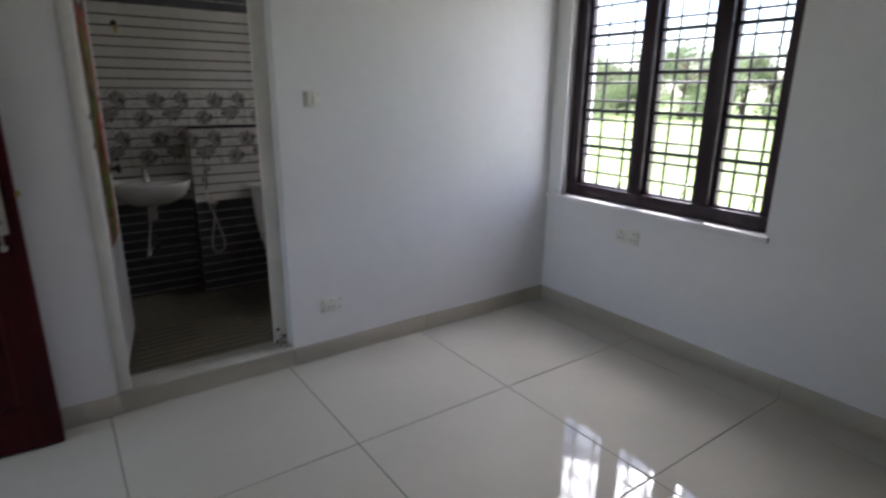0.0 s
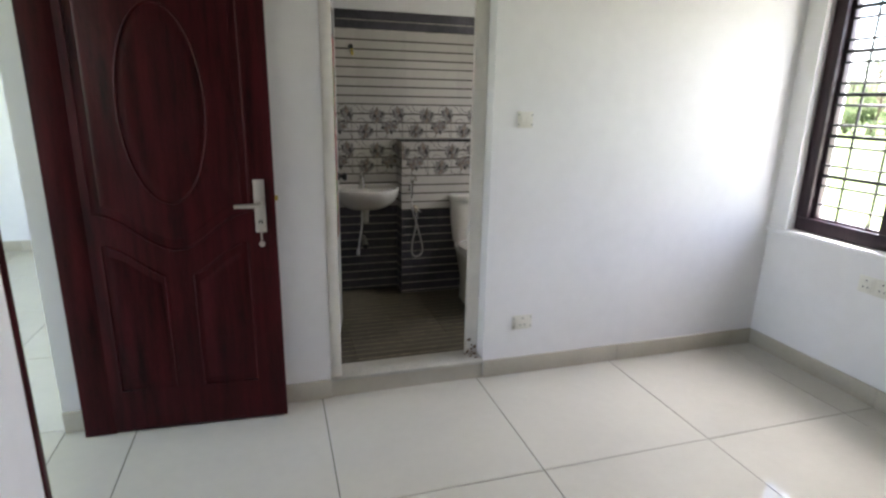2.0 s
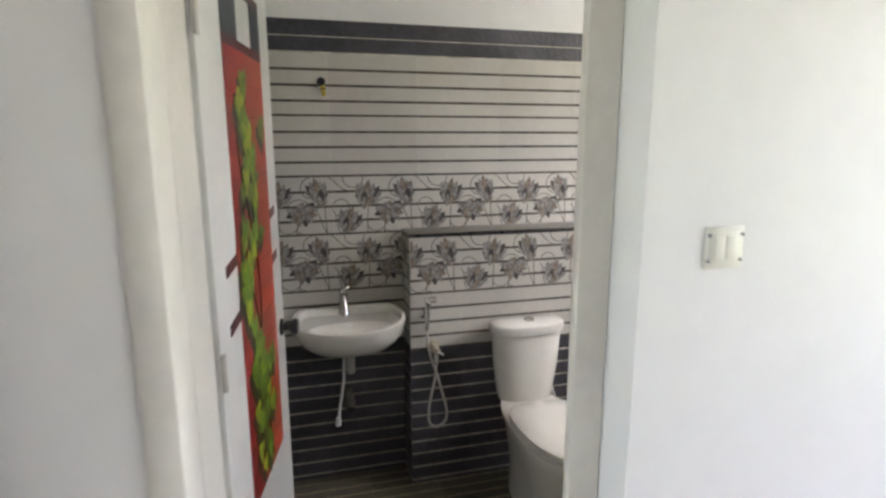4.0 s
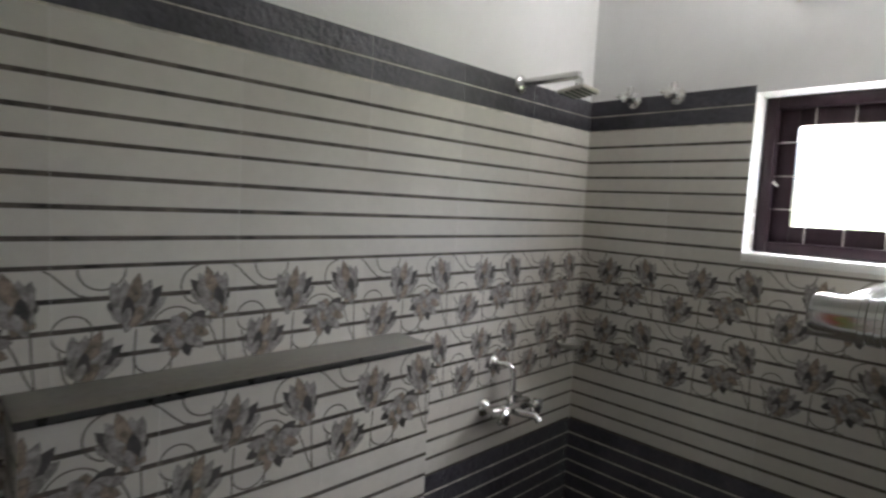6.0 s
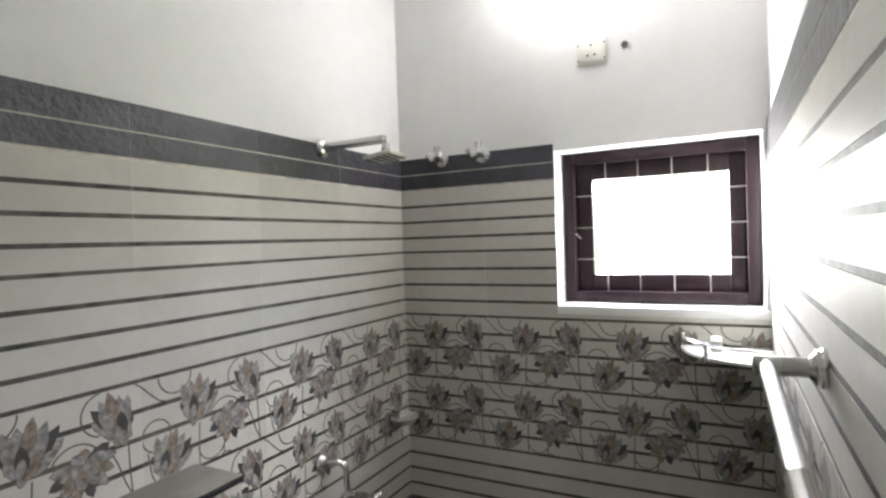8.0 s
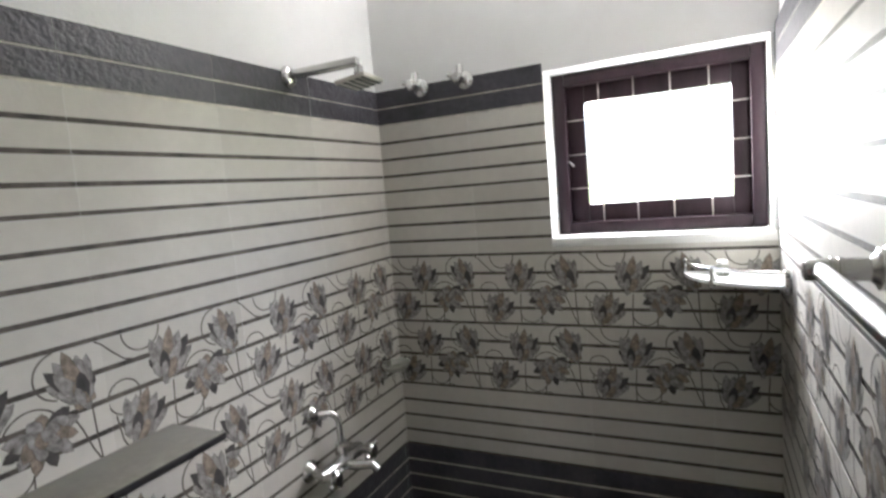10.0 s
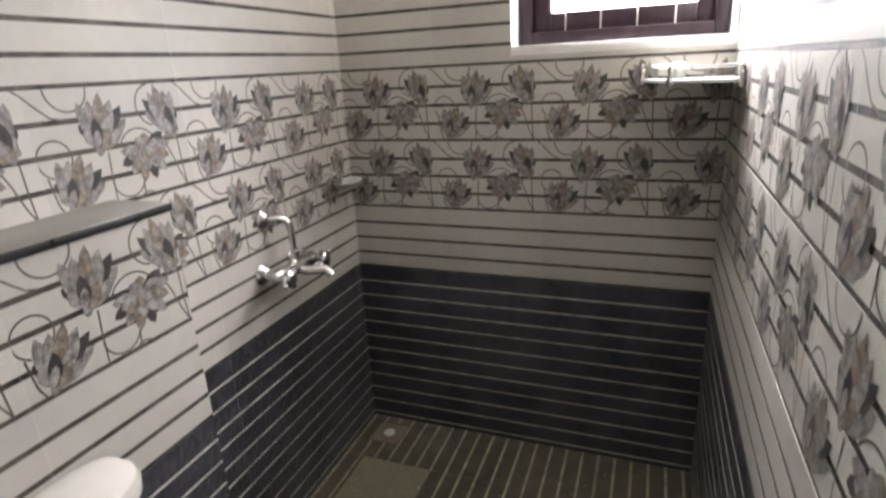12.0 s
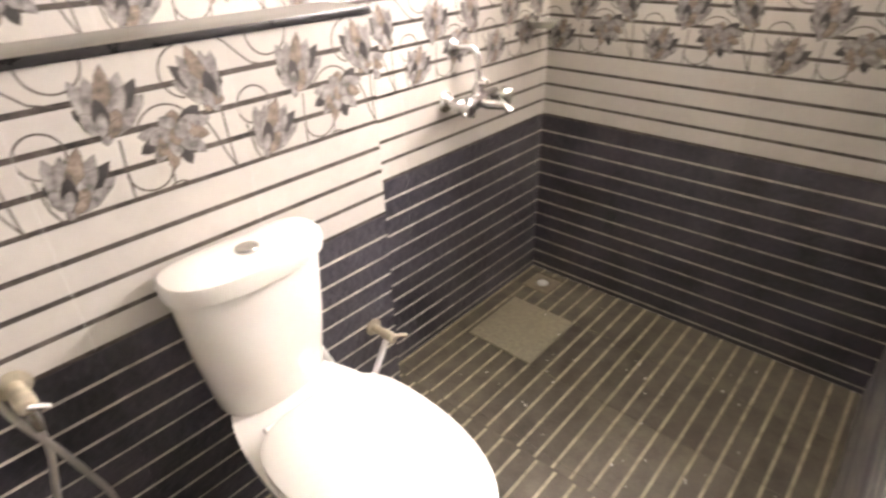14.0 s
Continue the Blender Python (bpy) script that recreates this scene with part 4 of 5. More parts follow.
    bm = tube(bmesh.new(), [(-0.024, -0.125, rim - 0.175), (-0.03, -0.127, rim - 0.30), (-0.05, -0.12, rim - 0.42), (-0.056, -0.118, rim - 0.47), (-0.058, -0.118, rim - 0.475), (-0.06, -0.117, rim - 0.51)], [0.0065, 0.0065, 0.0065, 0.007, 0.012, 0.013], 12)
    part("waste_hose", bm, PVC_WHITE, d, "white plastic hose hanging loose")
    p = thing("drain_pipe_stub", 0.358, BACK, 0.345, "short grey pipe stub in dark tiled wall", "pipe")
    part("pipe", tube(bmesh.new(), [(0, 0, 0.05), (0.002, -0.04, 0.035), (0.006, -0.10, 0.0)], 0.024, 18), OLD_PIPE, p)
    # black disc on the closed end paints the shade inside the pipe
    part("bore", tube(bmesh.new(), [(0.006, -0.0995, 0.0003), (0.0061, -0.1009, -0.0005)], 0.0185, 18), BLACK, p)


def toilet():
    cx, wall = 1.136, LEDGE
    d = thing("toilet", cx, wall, DRY, "white two-piece ceramic toilet with closed seat lid", "toilet")
    fl = 0.0
    # cistern, tapering downwards
    def ring(rx, y0, y1, z):
        cy, ry = (y0 + y1) / 2, (y1 - y0) / 2
        out = []
        for i in range(48):
            a = 2 * math.pi * i / 48
            c, s = math.cos(a), math.sin(a)
            y = cy + (ry * 0.86 * abs(s) ** 0.55 if s > 0 else -ry * abs(s) ** 0.92) + ry * 0.10
            out.append((rx * math.copysign(abs(c) ** (0.5 if s > 0 else 0.80), c), y, z))
        return out
    bm = bmesh.new()
    loft(bm, [ring(0.118, -0.145, -0.012, 0.400), ring(0.127, -0.15, -0.010, 0.420), ring(0.148, -0.158, -0.008, 0.567), ring(0.158, -0.163, -0.008, 0.715), ring(0.155, -0.159, -0.012, 0.721)])
    bmesh.ops.recalc_face_normals(bm, faces=bm.faces)
    cis = part("cistern", bm, CERAMIC, d)
    bm = bmesh.new()
    loft(bm, [ring(0.158, -0.166, -0.006, 0.722), ring(0.169, -0.177, -0.004, 0.725), ring(0.171, -0.180, -0.003, 0.749), ring(0.165, -0.174, -0.006, 0.761), ring(0.143, -0.152, -0.02, 0.768), ring(0.084, -0.11, -0.06, 0.772)])
    bmesh.ops.recalc_face_normals(bm, faces=bm.faces)
    lid = part("cistern_lid", bm, CERAMIC, d)
    bm = bmesh.new()
    lathe(bm, [(0.024, 0.768), (0.024, 0.776), (0.02, 0.779), (0.008, 0.778), (0, 0.778)], 24, Matrix.Translation((0, -0.095, 0)))
    part("flush_button", bm, CHROME, lid, "chrome flush button")

    # pan and foot
    def egg(rx, front, back, z, p=2.2, back_p=0):
        pts = []
        for i in range(44):
            a = 2 * math.pi * i / 44
            c, s = math.cos(a), math.sin(a)
            e = 2 / (back_p if s > 0 and back_p else p)
            x = rx * math.copysign(abs(c) ** e, c)
            cy = -0.385
            y = cy + ((back - cy) if s > 0 else (cy - front)) * math.copysign(abs(s) ** e, s)
            pts.append((x, y, z))
        return pts
    bm = bmesh.new()
    loft(bm, [egg(0.115, -0.55, -0.06, 0.0, 3), egg(0.112, -0.54, -0.06, 0.03, 3), egg(0.105, -0.50, -0.05, 0.14, 3), egg(0.125, -0.54, -0.03, 0.24, 2.8), egg(0.150, -0.63, -0.02, 0.34, 2.5), egg(0.166, -0.665, -0.015, 0.385, 2.5), egg(0.167, -0.67, -0.012, 0.402, 2.5), egg(0.146, -0.64, -0.02, 0.408, 2.5)])
    bmesh.ops.recalc_face_normals(bm, faces=bm.faces)
    part("pan", bm, CERAMIC, d)
    bm = bmesh.new()
    loft(bm, [egg(0.159, -0.672, -0.215, 0.409, 2.2, 3.2), egg(0.166, -0.682, -0.208, 0.412, 2.2, 3.2), egg(0.167, -0.684, -0.206, 0.422, 2.2, 3.2), egg(0.161, -0.676, -0.212, 0.426, 2.2, 3.2)])
    bmesh.ops.recalc_face_normals(bm, faces=bm.faces)
    part("seat", bm, CERAMIC, d)
    bm = bmesh.new()
    loft(bm, [egg(0.162, -0.677, -0.21, 0.4265, 2.2, 3.2), egg(0.167, -0.686, -0.204, 0.430, 2.2, 3.2), egg(0.167, -0.684, -0.205, 0.440, 2.2, 3.2), egg(0.154, -0.665, -0.215, 0.448, 2.2, 3.2), egg(0.088, -0.55, -0.29, 0.452, 2.2, 3.2)])
    bmesh.ops.recalc_face_normals(bm, faces=bm.faces)
    part("seat_lid", bm, CERAMIC, d)
    for sx in (-1, 1):
        bm = tube(bmesh.new(), [(sx * 0.075 - 0.03, -0.205, 0.427), (sx * 0.075 + 0.03, -0.205, 0.427)], 0.009, 14)
        part("hinge", bm, CERAMIC, d)
        bm = bmesh.new()
        lathe(bm, [(0.014, 0), (0.012, 0.006), (0, 0.007)], 14, Matrix.Translation((sx * 0.112, -0.10, 0.29)) @ facing((sx, 0, 0)))
        part("fixing_cap", bm, BLACK, d)
    # stop valve with hose to the cistern
    v = thing("stop_valve", 1.497, wall, 0.29, "dull metal stop valve with white hose", "valve")
    bm = bmesh.new()
    lathe(bm, [(0.026, 0), (0.026, 0.004), (0.012, 0.008), (0.012, 0.045), (0.015, 0.048), (0.015, 0.085), (0.011, 0.09), (0, 0.09)], 18, facing((0, -1, 0)))
    part("body", bm, DULL_BRASS, v)
    part("lever", tube(bmesh.new(), [(0, -0.075, 0), (0.03, -0.085, -0.005), (0.045, -0.09, -0.012)], 0.006, 10), DULL_BRASS, v)
    part("hose", tube(bmesh.new(), [(0, -0.06, -0.005), (-0.03, -0.068, -0.035), (-0.07, -0.075, -0.085), (-0.12, -0.08, -0.10), (-0.18, -0.08, -0.03), (-0.225, -0.075, 0.10), (-0.24, -0.07, 0.15)], 0.009, 12), PVC_WHITE, v, "white flexible hose")


def health_faucet():
    y = LEDGE
    d = thing("hand_bidet_spray", 0.712, y, 0.018, "chrome hand bidet spray with looped hose", "bidet spray")
    bm = bmesh.new()
    lathe(bm, [(0.02, 0), (0.02, 0.006), (0.011, 0.01), (0.011, 0.035), (0, 0.036)], 16, Matrix.Translation((-0.024, 0, 0.765)) @ facing((0, -1, 0)))
    part("holder", bm, CHROME, d)
    bm = tube(bmesh.new(), [(-0.022, -0.04, 0.70), (-0.022, -0.042, 0.745), (-0.020, -0.043, 0.80), (-0.018, -0.045, 0.825), (-0.016, -0.06, 0.842)], [0.008, 0.011, 0.012, 0.014, 0.017], 14)
    h = part("spray_handle", bm, CHROME, d)
    part("spray_head", tube(bmesh.new(), [(-0.030, -0.045, 0.836), (0.014, -0.062, 0.844)], [0.012, 0.014], 14), CHROME, h)
    bm = bmesh.new()
    lathe(bm, [(0.028, 0), (0.028, 0.004), (0.013, 0.009), (0.013, 0.04), (0.017, 0.042), (0.017, 0.075), (0.011, 0.08), (0, 0.08)], 18, Matrix.Translation((0.012, 0, 0.615)) @ facing((0, -1, 0)))
    v = part("angle_valve", bm, DULL_BRASS, d)
    part("valve_outlet", tube(bmesh.new(), [(0.012, -0.055, 0.61), (0.014, -0.058, 0.575), (0.014, -0.058, 0.55)], [0.012, 0.012, 0.009], 12), CHROME, v)
    part("valve_lever", tube(bmesh.new(), [(0.012, -0.075, 0.615), (0.04, -0.085, 0.602)], [0.007, 0.005], 10), CHROME, v)
    pts = []
    loop = [(-0.022, 0.70), (-0.021, 0.65), (-0.008, 0.58), (0.018, 0.50), (0.042, 0.41), (0.060, 0.33), (0.055, 0.285), (0.03, 0.262), (0.0, 0.262), (-0.02, 0.29), (-0.018, 0.36), (-0.004, 0.43), (0.01, 0.49), (0.014, 0.55)]
    n = len(loop)
    for i in range(n - 1):
        p0, p1, p2, p3 = (loop[max(0, min(n - 1, i + k))] for k in (-1, 0, 1, 2))
        for q in range(5):
            t = q / 5
            f = lambda a, b, c, e: 0.5 * (2 * b + (c - a) * t + (2 * a - 5 * b + 4 * c - e) * t * t + (3 * b - a - 3 * c + e) * t ** 3)
            x, z = f(p0[0], p1[0], p2[0], p3[0]), f(p0[1], p1[1], p2[1], p3[1])
            pts.append((x, -0.045 - 0.012 * math.sin((i + t) / n * 3.1), z))
    part("hose", tube(bmesh.new(), pts, 0.0062, 10), STEEL, d, "ribbed steel hose in a loop")


def mixer():
    d = thing("wall_mixer", 2.10, BACK, 0.80, "chrome wall mixer tap with curved riser pipe", "mixer tap")
    for x in (-0.085, 0.075):
        bm = bmesh.new()
        lathe(bm, [(0.034, 0), (0.034, 0.004), (0.026, 0.014), (0.016, 0.022), (0.016, 0.05), (0, 0.05)], 22, Matrix.Translation((x, 0, 0)) @ facing((0, -1, 0)))
        part("wall_flange", bm, CHROME, d)
    part("body", tube(bmesh.new(), [(-0.11, -0.062, 0), (-0.09, -0.062, 0), (-0.04, -0.062, 0), (0, -0.062, 0), (0.04, -0.062, 0), (0.09, -0.062, 0), (0.10, -0.062, 0)], [0.017, 0.023, 0.02, 0.027, 0.02, 0.023, 0.017], 18), CHROME, d)
    for x in (-0.10, 0.09):
        bm = bmesh.new()
        lathe(bm, [(0.014, 0.0), (0.014, 0.02), (0.024, 0.026), (0.026, 0.045), (0.018, 0.052), (0, 0.053)], 20, Matrix.Translation((x, -0.07, 0)) @ facing((0, -1, 0.0)))
        k = part("knob", bm, CHROME, d)
        for a in range(4):
            part("knob_arm", tube(bmesh.new(), [(x, -0.11, 0), (x + 0.033 * math.cos(a * 1.571 + .5), -0.11, 0.033 * math.sin(a * 1.571 + .5))], [0.007, 0.009], 10), CHROME, k)
    part("spout", tube(bmesh.new(), [(0.0, -0.07, -0.005), (0.01, -0.10, -0.012), (0.03, -0.15, -0.012), (0.035, -0.165, -0.03)], [0.018, 0.016, 0.014, 0.014], 14), CHROME, d)
    part("diverter", tube(bmesh.new(), [(0, -0.065, 0.02), (0, -0.065, 0.05), (0, -0.075, 0.055), (0, -0.10, 0.058)], [0.017, 0.014, 0.01, 0.011], 14), CHROME, d)
    fx, fz = -0.045, 0.162
    run = math.hypot(fx, 0.062)
    ux, uy = fx / run, 0.062 / run
    pts = [(0, -0.062, 0.02 + 0.026 * k) for k in range(5)] + [(0.036 * (1 - math.cos(a)) * ux, -0.062 + 0.036 * (1 - math.cos(a)) * uy, fz - 0.036 + 0.036 * math.sin(a)) for a in (0.35, 0.7, 1.05, 1.4)] + [(fx * 0.7, -0.062 * 0.3, fz), (fx, -0.003, fz)]
    part("riser", tube(bmesh.new(), pts, 0.0105, 14), CHROME, d)
    bm = bmesh.new()
    lathe(bm, [(0.03, 0), (0.03, 0.004), (0.024, 0.012), (0.014, 0.018), (0, 0.02)], 22, Matrix.Translation((fx, 0, fz)) @ facing((0, -1, 0)))
    part("riser_flange", bm, CHROME, d)
    s = thing("soap_dish", 2.47, BACK, 0.985, "small clear soap dish on tiled wall", "soap dish")
    bm = bmesh.new()
    lathe(bm, [(0.0, -0.012), (0.045, -0.012), (0.062, 0.004), (0.064, 0.012), (0.058, 0.012), (0.042, -0.004), (0, -0.004)], 24, Matrix.Translation((0, -0.06, 0)), sy=0.75)
    part("dish", bm, DISH, s)
    part("bracket", boxes((-0.018, 0.018, -0.03, 0, -0.02, 0.02), bevel=0.004), CHROME, s)


def shower():
    d = thing("overhead_shower", 2.11, BACK, 1.985, "chrome overhead shower with square arm and head", "shower")
    bm = bmesh.new()
    lathe(bm, [(0.032, 0), (0.032, 0.004), (0.025, 0.012), (0.017, 0.016), (0, 0.018)], 22, facing((0, -1, 0)))
    part("flange", bm, CHROME, d)
    part("arm", boxes((-0.012, 0.012, -0.25, -0.005, -0.009, 0.015), bevel=0.004), CHROME, d)
    part("drop", tube(bmesh.new(), [(0, -0.25, -0.008), (0, -0.25, -0.03), (0, -0.25, -0.045)], [0.011, 0.014, 0.01], 14), CHROME, d)
    bm = boxes((-0.05, 0.05, -0.05, 0.05, -0.006, 0.006), bevel=0.003)
    bmesh.ops.transform(bm, matrix=Matrix.Translation((0, -0.248, -0.052)) @ pose(0, 0, 0, -7, 3, 0), verts=bm.verts)
    head = part("head", bm, STEEL, d, "square ribbed shower head")
    for k in range(5):
        bm = boxes((-0.045, 0.045, -0.043 + 0.0198 * k, -0.035 + 0.0198 * k, -0.0085, -0.0055))
        bmesh.ops.transform(bm, matrix=Matrix.Translation((0, -0.248, -0.052)) @ pose(0, 0, 0, -7, 3, 0), verts=bm.verts)
        part("nozzle_strip", bm, GREY_PIPE, head)


def angle_valves():
    for y, up in ((3.648, 0.0), (3.474, 0.35)):
        d = thing("angle_valve", BEAST, y, 1.987, "chrome angle valve on tiled wall edge", "valve", "geyser valves")
        bm = bmesh.new()
        lathe(bm, [(0.030, 0), (0.030, 0.004), (0.022, 0.010), (0.012, 0.014), (0.012, 0.05), (0.016, 0.052), (0.018, 0.085), (0.012, 0.09), (0, 0.09)], 20, facing((-1, 0, 0)))
        part("body", bm, CHROME, d)
        part("outlet", tube(bmesh.new(), [(-0.045, 0, 0.0), (-0.045, 0, 0.03), (-0.045, 0, 0.045)], [0.011, 0.012, 0.012], 14), CHROME, d)
        part("handle", tube(bmesh.new(), [(-0.075, 0.0, 0), (-0.082, 0.03, 0.012)], [0.01, 0.008], 12), CHROME, d)


def corner_shelf():
    z = 1.30
    d = thing("corner_shelf", BEAST, NEAR, z, "white glass corner shelf with chrome gallery rail", "corner shelf")
    R = 0.255
    bm = bmesh.new()
    n = 18
    quarter = [(-R * math.cos(a), R * math.sin(a)) for a in (math.pi / 2 * i / n for i in range(n + 1))]
    low = [(-0.002, 0.002, 0)] + [(min(x, -0.002), max(y, 0.002), 0) for x, y in quarter]
    high = [(x, y, 0.008) for x, y, _ in low]
    loft(bm, [low, high])
    bmesh.ops.recalc_face_normals(bm, faces=bm.faces)
    part("shelf", bm, SHELF_GLASS, d)
    arcp = [(-(R - .006) * math.cos(a), (R - .006) * math.sin(a), 0.042) for a in (0.04 + (math.pi / 2 - 0.08) * i / n for i in range(n + 1))]
    part("rail", tube(bmesh.new(), arcp, 0.0045, 10), CHROME, d)
    for f in (0.0, 0.5, 1.0):
        a = 0.04 + (math.pi / 2 - 0.08) * f
        x, y = -(R - .006) * math.cos(a), (R - .006) * math.sin(a)
        bm = bmesh.new()
        lathe(bm, [(0.009, -0.008), (0.011, 0.0), (0.007, 0.012), (0.005, 0.022), (0.007, 0.034), (0.009, 0.042), (0.005, 0.05), (0, 0.051)], 14, Matrix.Translation((x, y, 0)))
        part("post", bm, CHROME, d)
    part("wall_bracket", boxes((-R - 0.01, -R + 0.02, 0, 0.016, -0.012, 0.03), bevel=0.003), CHROME, d)
    c = thing("small_jar", BEAST - 0.085, NEAR + 0.15, z + 0.008, "small translucent white jar on the shelf", "jar")
    bm = bmesh.new()
    lathe(bm, [(0, 0), (0.015, 0), (0.017, 0.004), (0.017, 0.028), (0.014, 0.032), (0, 0.033)], 20)
    part("jar", bm, DISH, c)
    bm = bmesh.new()
    lathe(bm, [(0.015, 0.033), (0.015, 0.042), (0.012, 0.044), (0, 0.044)], 20)
    part("lid", bm, PVC_WHITE, c)


def towel_rail():
    x0, x1, z, y = 0.915, 1.535, 1.483, NEAR
    d = thing("towel_rail", x0, y, z, "polished steel towel rail with round posts", "towel rail")
    L = x1 - x0
    for x in (0.0, L):
        bm = bmesh.new()
        lathe(bm, [(0.027, 0), (0.027, 0.005), (0.0245, 0.007), (0.0245, 0.012), (0.018, 0.015), (0.0138, 0.02), (0.0138, 0.046), (0.0147, 0.0465), (0.0147, 0.0495), (0.0138, 0.050), (0.0138, 0.054), (0.0147, 0.0545), (0.0147, 0.0575), (0.0138, 0.058), (0.0138, 0.080), (0.0125, 0.083), (0.008, 0.085), (0, 0.085)], 28, Matrix.Translation((x, 0, 0)) @ facing((0, 1, 0)))
        part("post", bm, CHROME, d)
    part("bar", tube(bmesh.new(), [(0.005, 0.068, 0), (0.22, 0.068, 0), (0.221, 0.068, 0), (0.224, 0.068, 0), (0.225, 0.068, 0), (L - 0.005, 0.068, 0)], [0.0105, 0.0105, 0.0112, 0.0112, 0.0105, 0.0105], 18), CHROME, d)


def tap_stub():
    d = thing("pipe_stub", 0.30, BACK, 1.745, "brass pipe stub with black cap on wall", "pipe")
    part("cap", tube(bmesh.new(), [(-0.004, 0, 0.012), (-0.004, -0.028, 0.012)], 0.017, 16), BLACK, d, "black plastic cap")
    part("thread", tube(bmesh.new(), [(0, -0.016, 0.005), (0.005, -0.02, -0.03), (0.008, -0.022, -0.045)], [0.011, 0.010, 0.008], 14), BRASS, d, "yellow brass thread")
    part("washer", tube(bmesh.new(), [(0.003, -0.0185, -0.015), (0.0035, -0.019, -0.019)], 0.0125, 14), BLACK, d)


def wall_lamp():
    d = thing("wall_lamp", BEAST + TT, 3.13, 2.64, "lit round lamp on white bath wall", "lamp")
    bm = bmesh.new()
    lathe(bm, [(0.045, 0), (0.045, 0.012), (0.025, 0.018), (0.02, 0.05), (0, 0.05)], 22, facing((-1, 0, 0)))
    part("holder", bm, PVC_WHITE, d)
    bm = bmesh.new()
    lathe(bm, [(0.014, 0.045), (0.018, 0.06), (0.03, 0.085), (0.032, 0.10), (0.024, 0.122), (0, 0.13)], 22, facing((-1, 0, 0)))
    part("bulb", bm, glowing("lit_bulb", (1, 0.97, 0.92, 1), 8.0), d)
    lamp = new("bath_bulb", bpy.data.lights.new("bath_bulb", "POINT"))
    lamp.data.energy, lamp.data.color, lamp.data.shadow_soft_size = BULB, (1.0, 0.97, 0.92), 0.05
    lamp.location = (BEAST - 0.14, 3.13, 2.66)
    c = thing("conduit_hole", BEAST + TT, 2.95, 2.305, "small dark open conduit end in wall", "conduit")
    bm = bmesh.new()
    lathe(bm, [(0.011, 0), (0.011, 0.006), (0.008, 0.006), (0.008, 0.002), (0, 0.002)], 16, facing((-1, 0, 0)))
    part("ring", bm, GREY_PIPE, c)


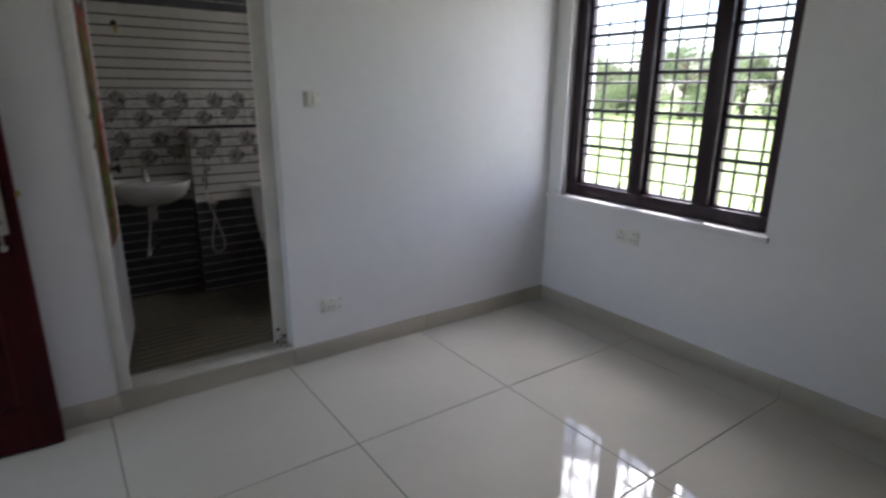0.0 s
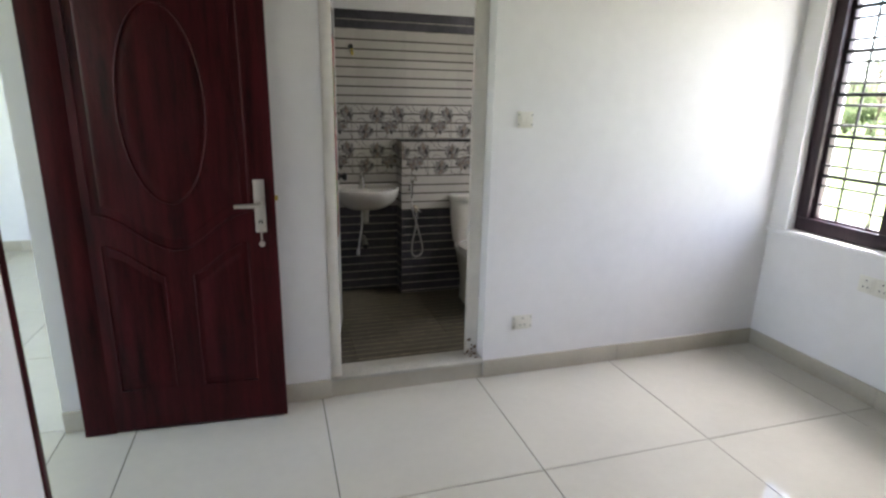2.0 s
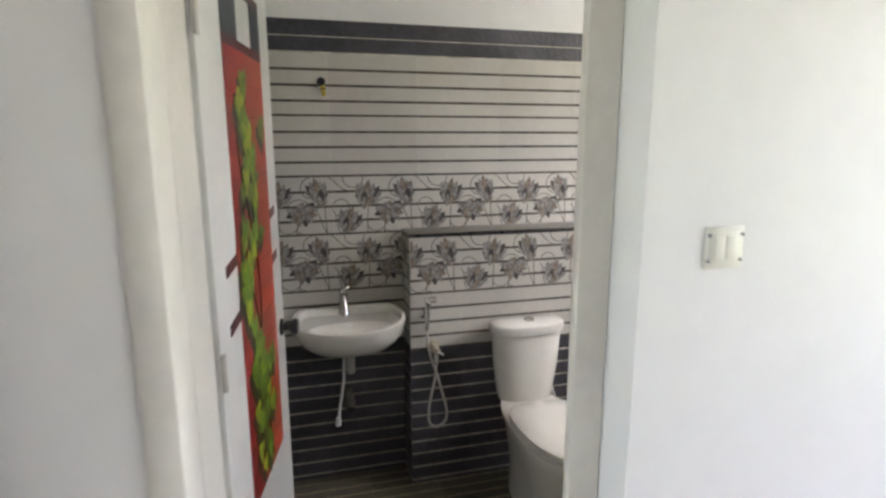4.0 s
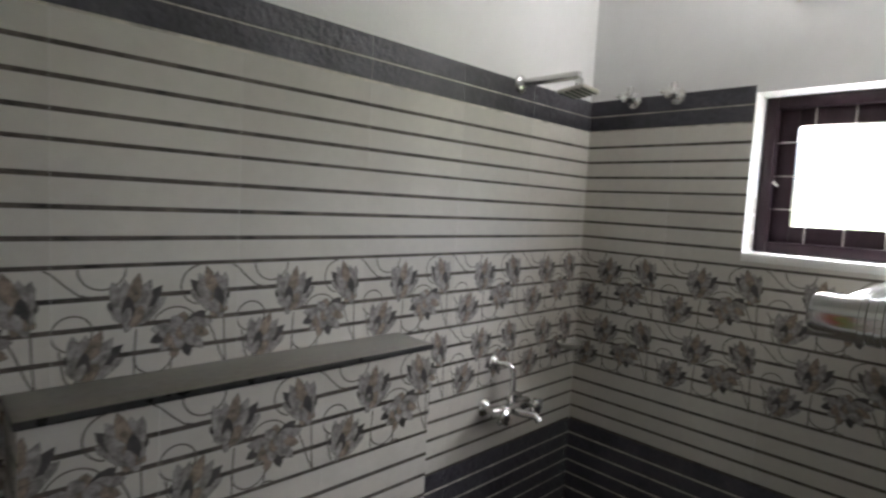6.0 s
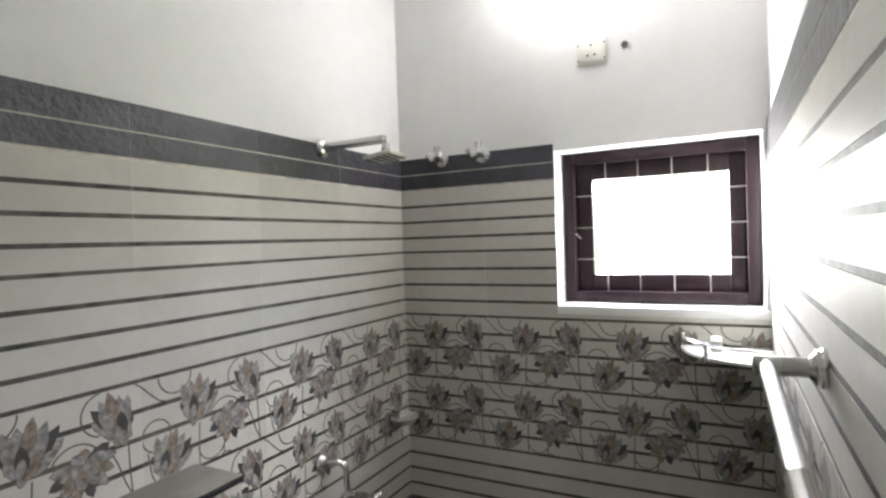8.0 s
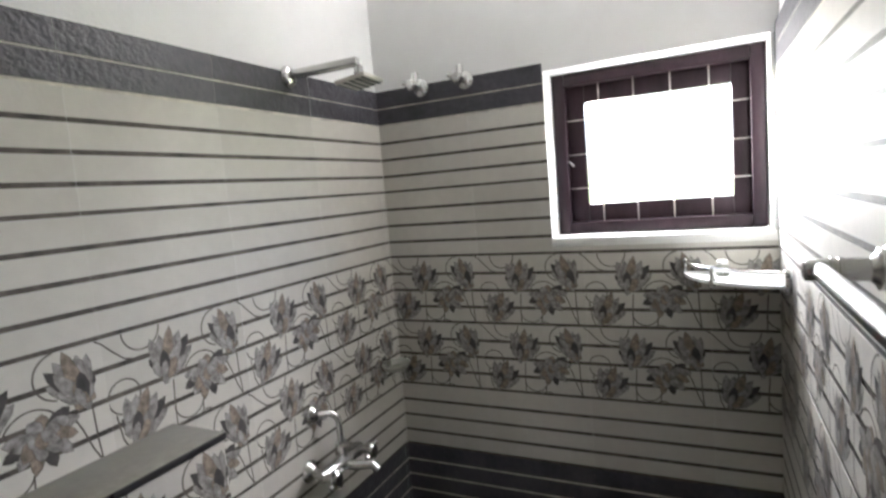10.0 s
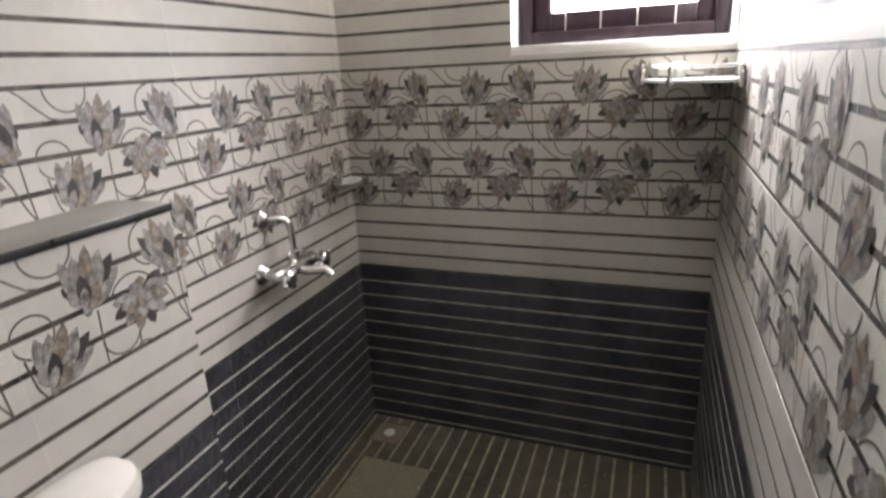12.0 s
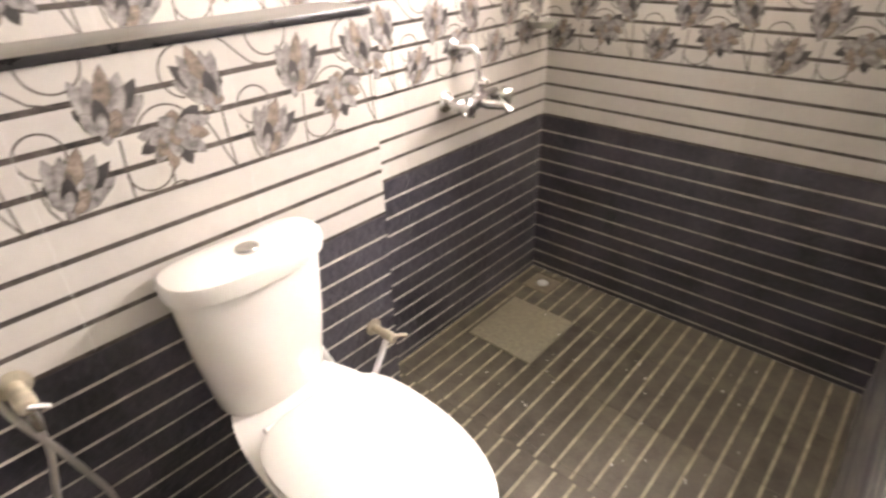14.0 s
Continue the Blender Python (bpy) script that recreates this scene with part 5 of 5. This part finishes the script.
# ---- outdoors ----
def outdoors():
    bm = boxes((-400, 400, -400, 400, -0.9, -0.5))
    structure("ground", bm, GRASS)
    structure("pavement", boxes((EAST + 0.25, 6.2, -12, 14, -0.5, -0.46)), YARD)
    r = random.Random(5)
    bm = tube(bmesh.new(), [(0, 0, -0.2), (0.05, 0, 1.5), (-0.05, 0.1, 3.2), (0.1, 0, 5.0)], [0.22, 0.17, 0.13, 0.06], 9)
    for k in range(7):
        a = k * 0.9
        tube(bm, [(0, 0, 2.2 + 0.35 * k), (0.8 * math.cos(a), 0.8 * math.sin(a), 2.9 + 0.35 * k), (1.7 * math.cos(a), 1.7 * math.sin(a), 3.3 + 0.35 * k)], [0.07, 0.05, 0.02], 6)
    trunk = smooth(mesh_of("trunk", bm, BARK))
    crowns = []
    for q in range(2):
        verts, faces = [], []
        for k in range(1900):
            a, u = r.uniform(0, 2 * math.pi), r.uniform(0, 1)
            lump = r.randrange(9)
            lx, ly, lz = 1.5 * math.cos(lump * 0.7 + q), 1.5 * math.sin(lump * 0.7 + q), 1.0 + 0.55 * lump
            rad = 1.15 * r.random() ** 0.4
            ph = math.acos(r.uniform(-1, 1))
            c = Vector((lx + rad * math.sin(ph) * math.cos(a), ly + rad * math.sin(ph) * math.sin(a), lz + rad * 0.8 * math.cos(ph)))
            d1 = Vector((r.gauss(0, 1), r.gauss(0, 1), r.gauss(0, 1))).normalized() * r.uniform(0.08, 0.17)
            d2 = d1.cross(Vector((r.gauss(0, 1), r.gauss(0, 1), r.gauss(0, 1)))).normalized() * r.uniform(0.05, 0.1)
            i = len(verts)
            verts += [c - d1, c + d2, c + d1, c - d2]
            faces.append((i, i + 1, i + 2, i + 3))
        me = bpy.data.meshes.new("crown")
        me.from_pydata([tuple(v) for v in verts], [], faces)
        me.materials.append(LEAF)
        crowns.append(me)
    for k in range(34):
        x, y, s = 38 + r.uniform(-3, 12), 15.0 + 0.75 * k + r.uniform(-1, 1), r.uniform(0.55, 1.0)
        t = thing("tree", x, y, -0.5, "green leafy tree at the far field edge", "tree", "trees beyond the field")
        t.scale = (s, s, s)
        t.rotation_euler.z = r.uniform(0, 6)
        for nm, me in (("trunk", trunk), ("crown", crowns[k % 2])):
            o = new(nm, me)
            o.parent = t


# ---- build, largest first ----
floor_bedroom()
bath_floor()
skirting("baseboard", DX1, WN, EAST, WN, 0, -1, 0.81)
skirting("baseboard", HALL, WN, DX0, WN, 0, -1, 0.78)
skirting("baseboard", EAST, WN - 0.012, EAST, SOUTH, -1, 0, 0.77)
skirting("baseboard", WEST, SOUTH, WEST, 1.44, 1, 0, 0.75)
skirting("baseboard", -4.6, 5.55, HALL, 5.55, 0, -1, 0.5)
skirting("baseboard", HALL, WN + 0.12, HALL, 5.55, -1, 0, 0.5)
ledge()
bath_doorway()
bath_door()
entry_door()
bedroom_window()
bath_window()
plate("switch_plate", 0.900, WN, 1.333, 0, -1, 0.078, 0.076, "ivory modular switch plate on white wall", "switch")
plate("socket_plate", 0.948, WN, 0.293, 0, -1, 0.112, 0.078, "ivory socket plate low on white wall", "socket")
plate("double_socket_plate", EAST, 1.58, 0.58, -1, 0, 0.16, 0.085, "ivory double socket plate under the window", "socket")
plate("heater_socket", BEAST + TT, 3.06, 2.30, -1, 0, 0.10, 0.088, "white heater socket high on bath wall", "socket")
basin()
toilet()
health_faucet()
mixer()
shower()
angle_valves()
corner_shelf()
towel_rail()
tap_stub()
wall_lamp()
outdoors()
bath_tiles()
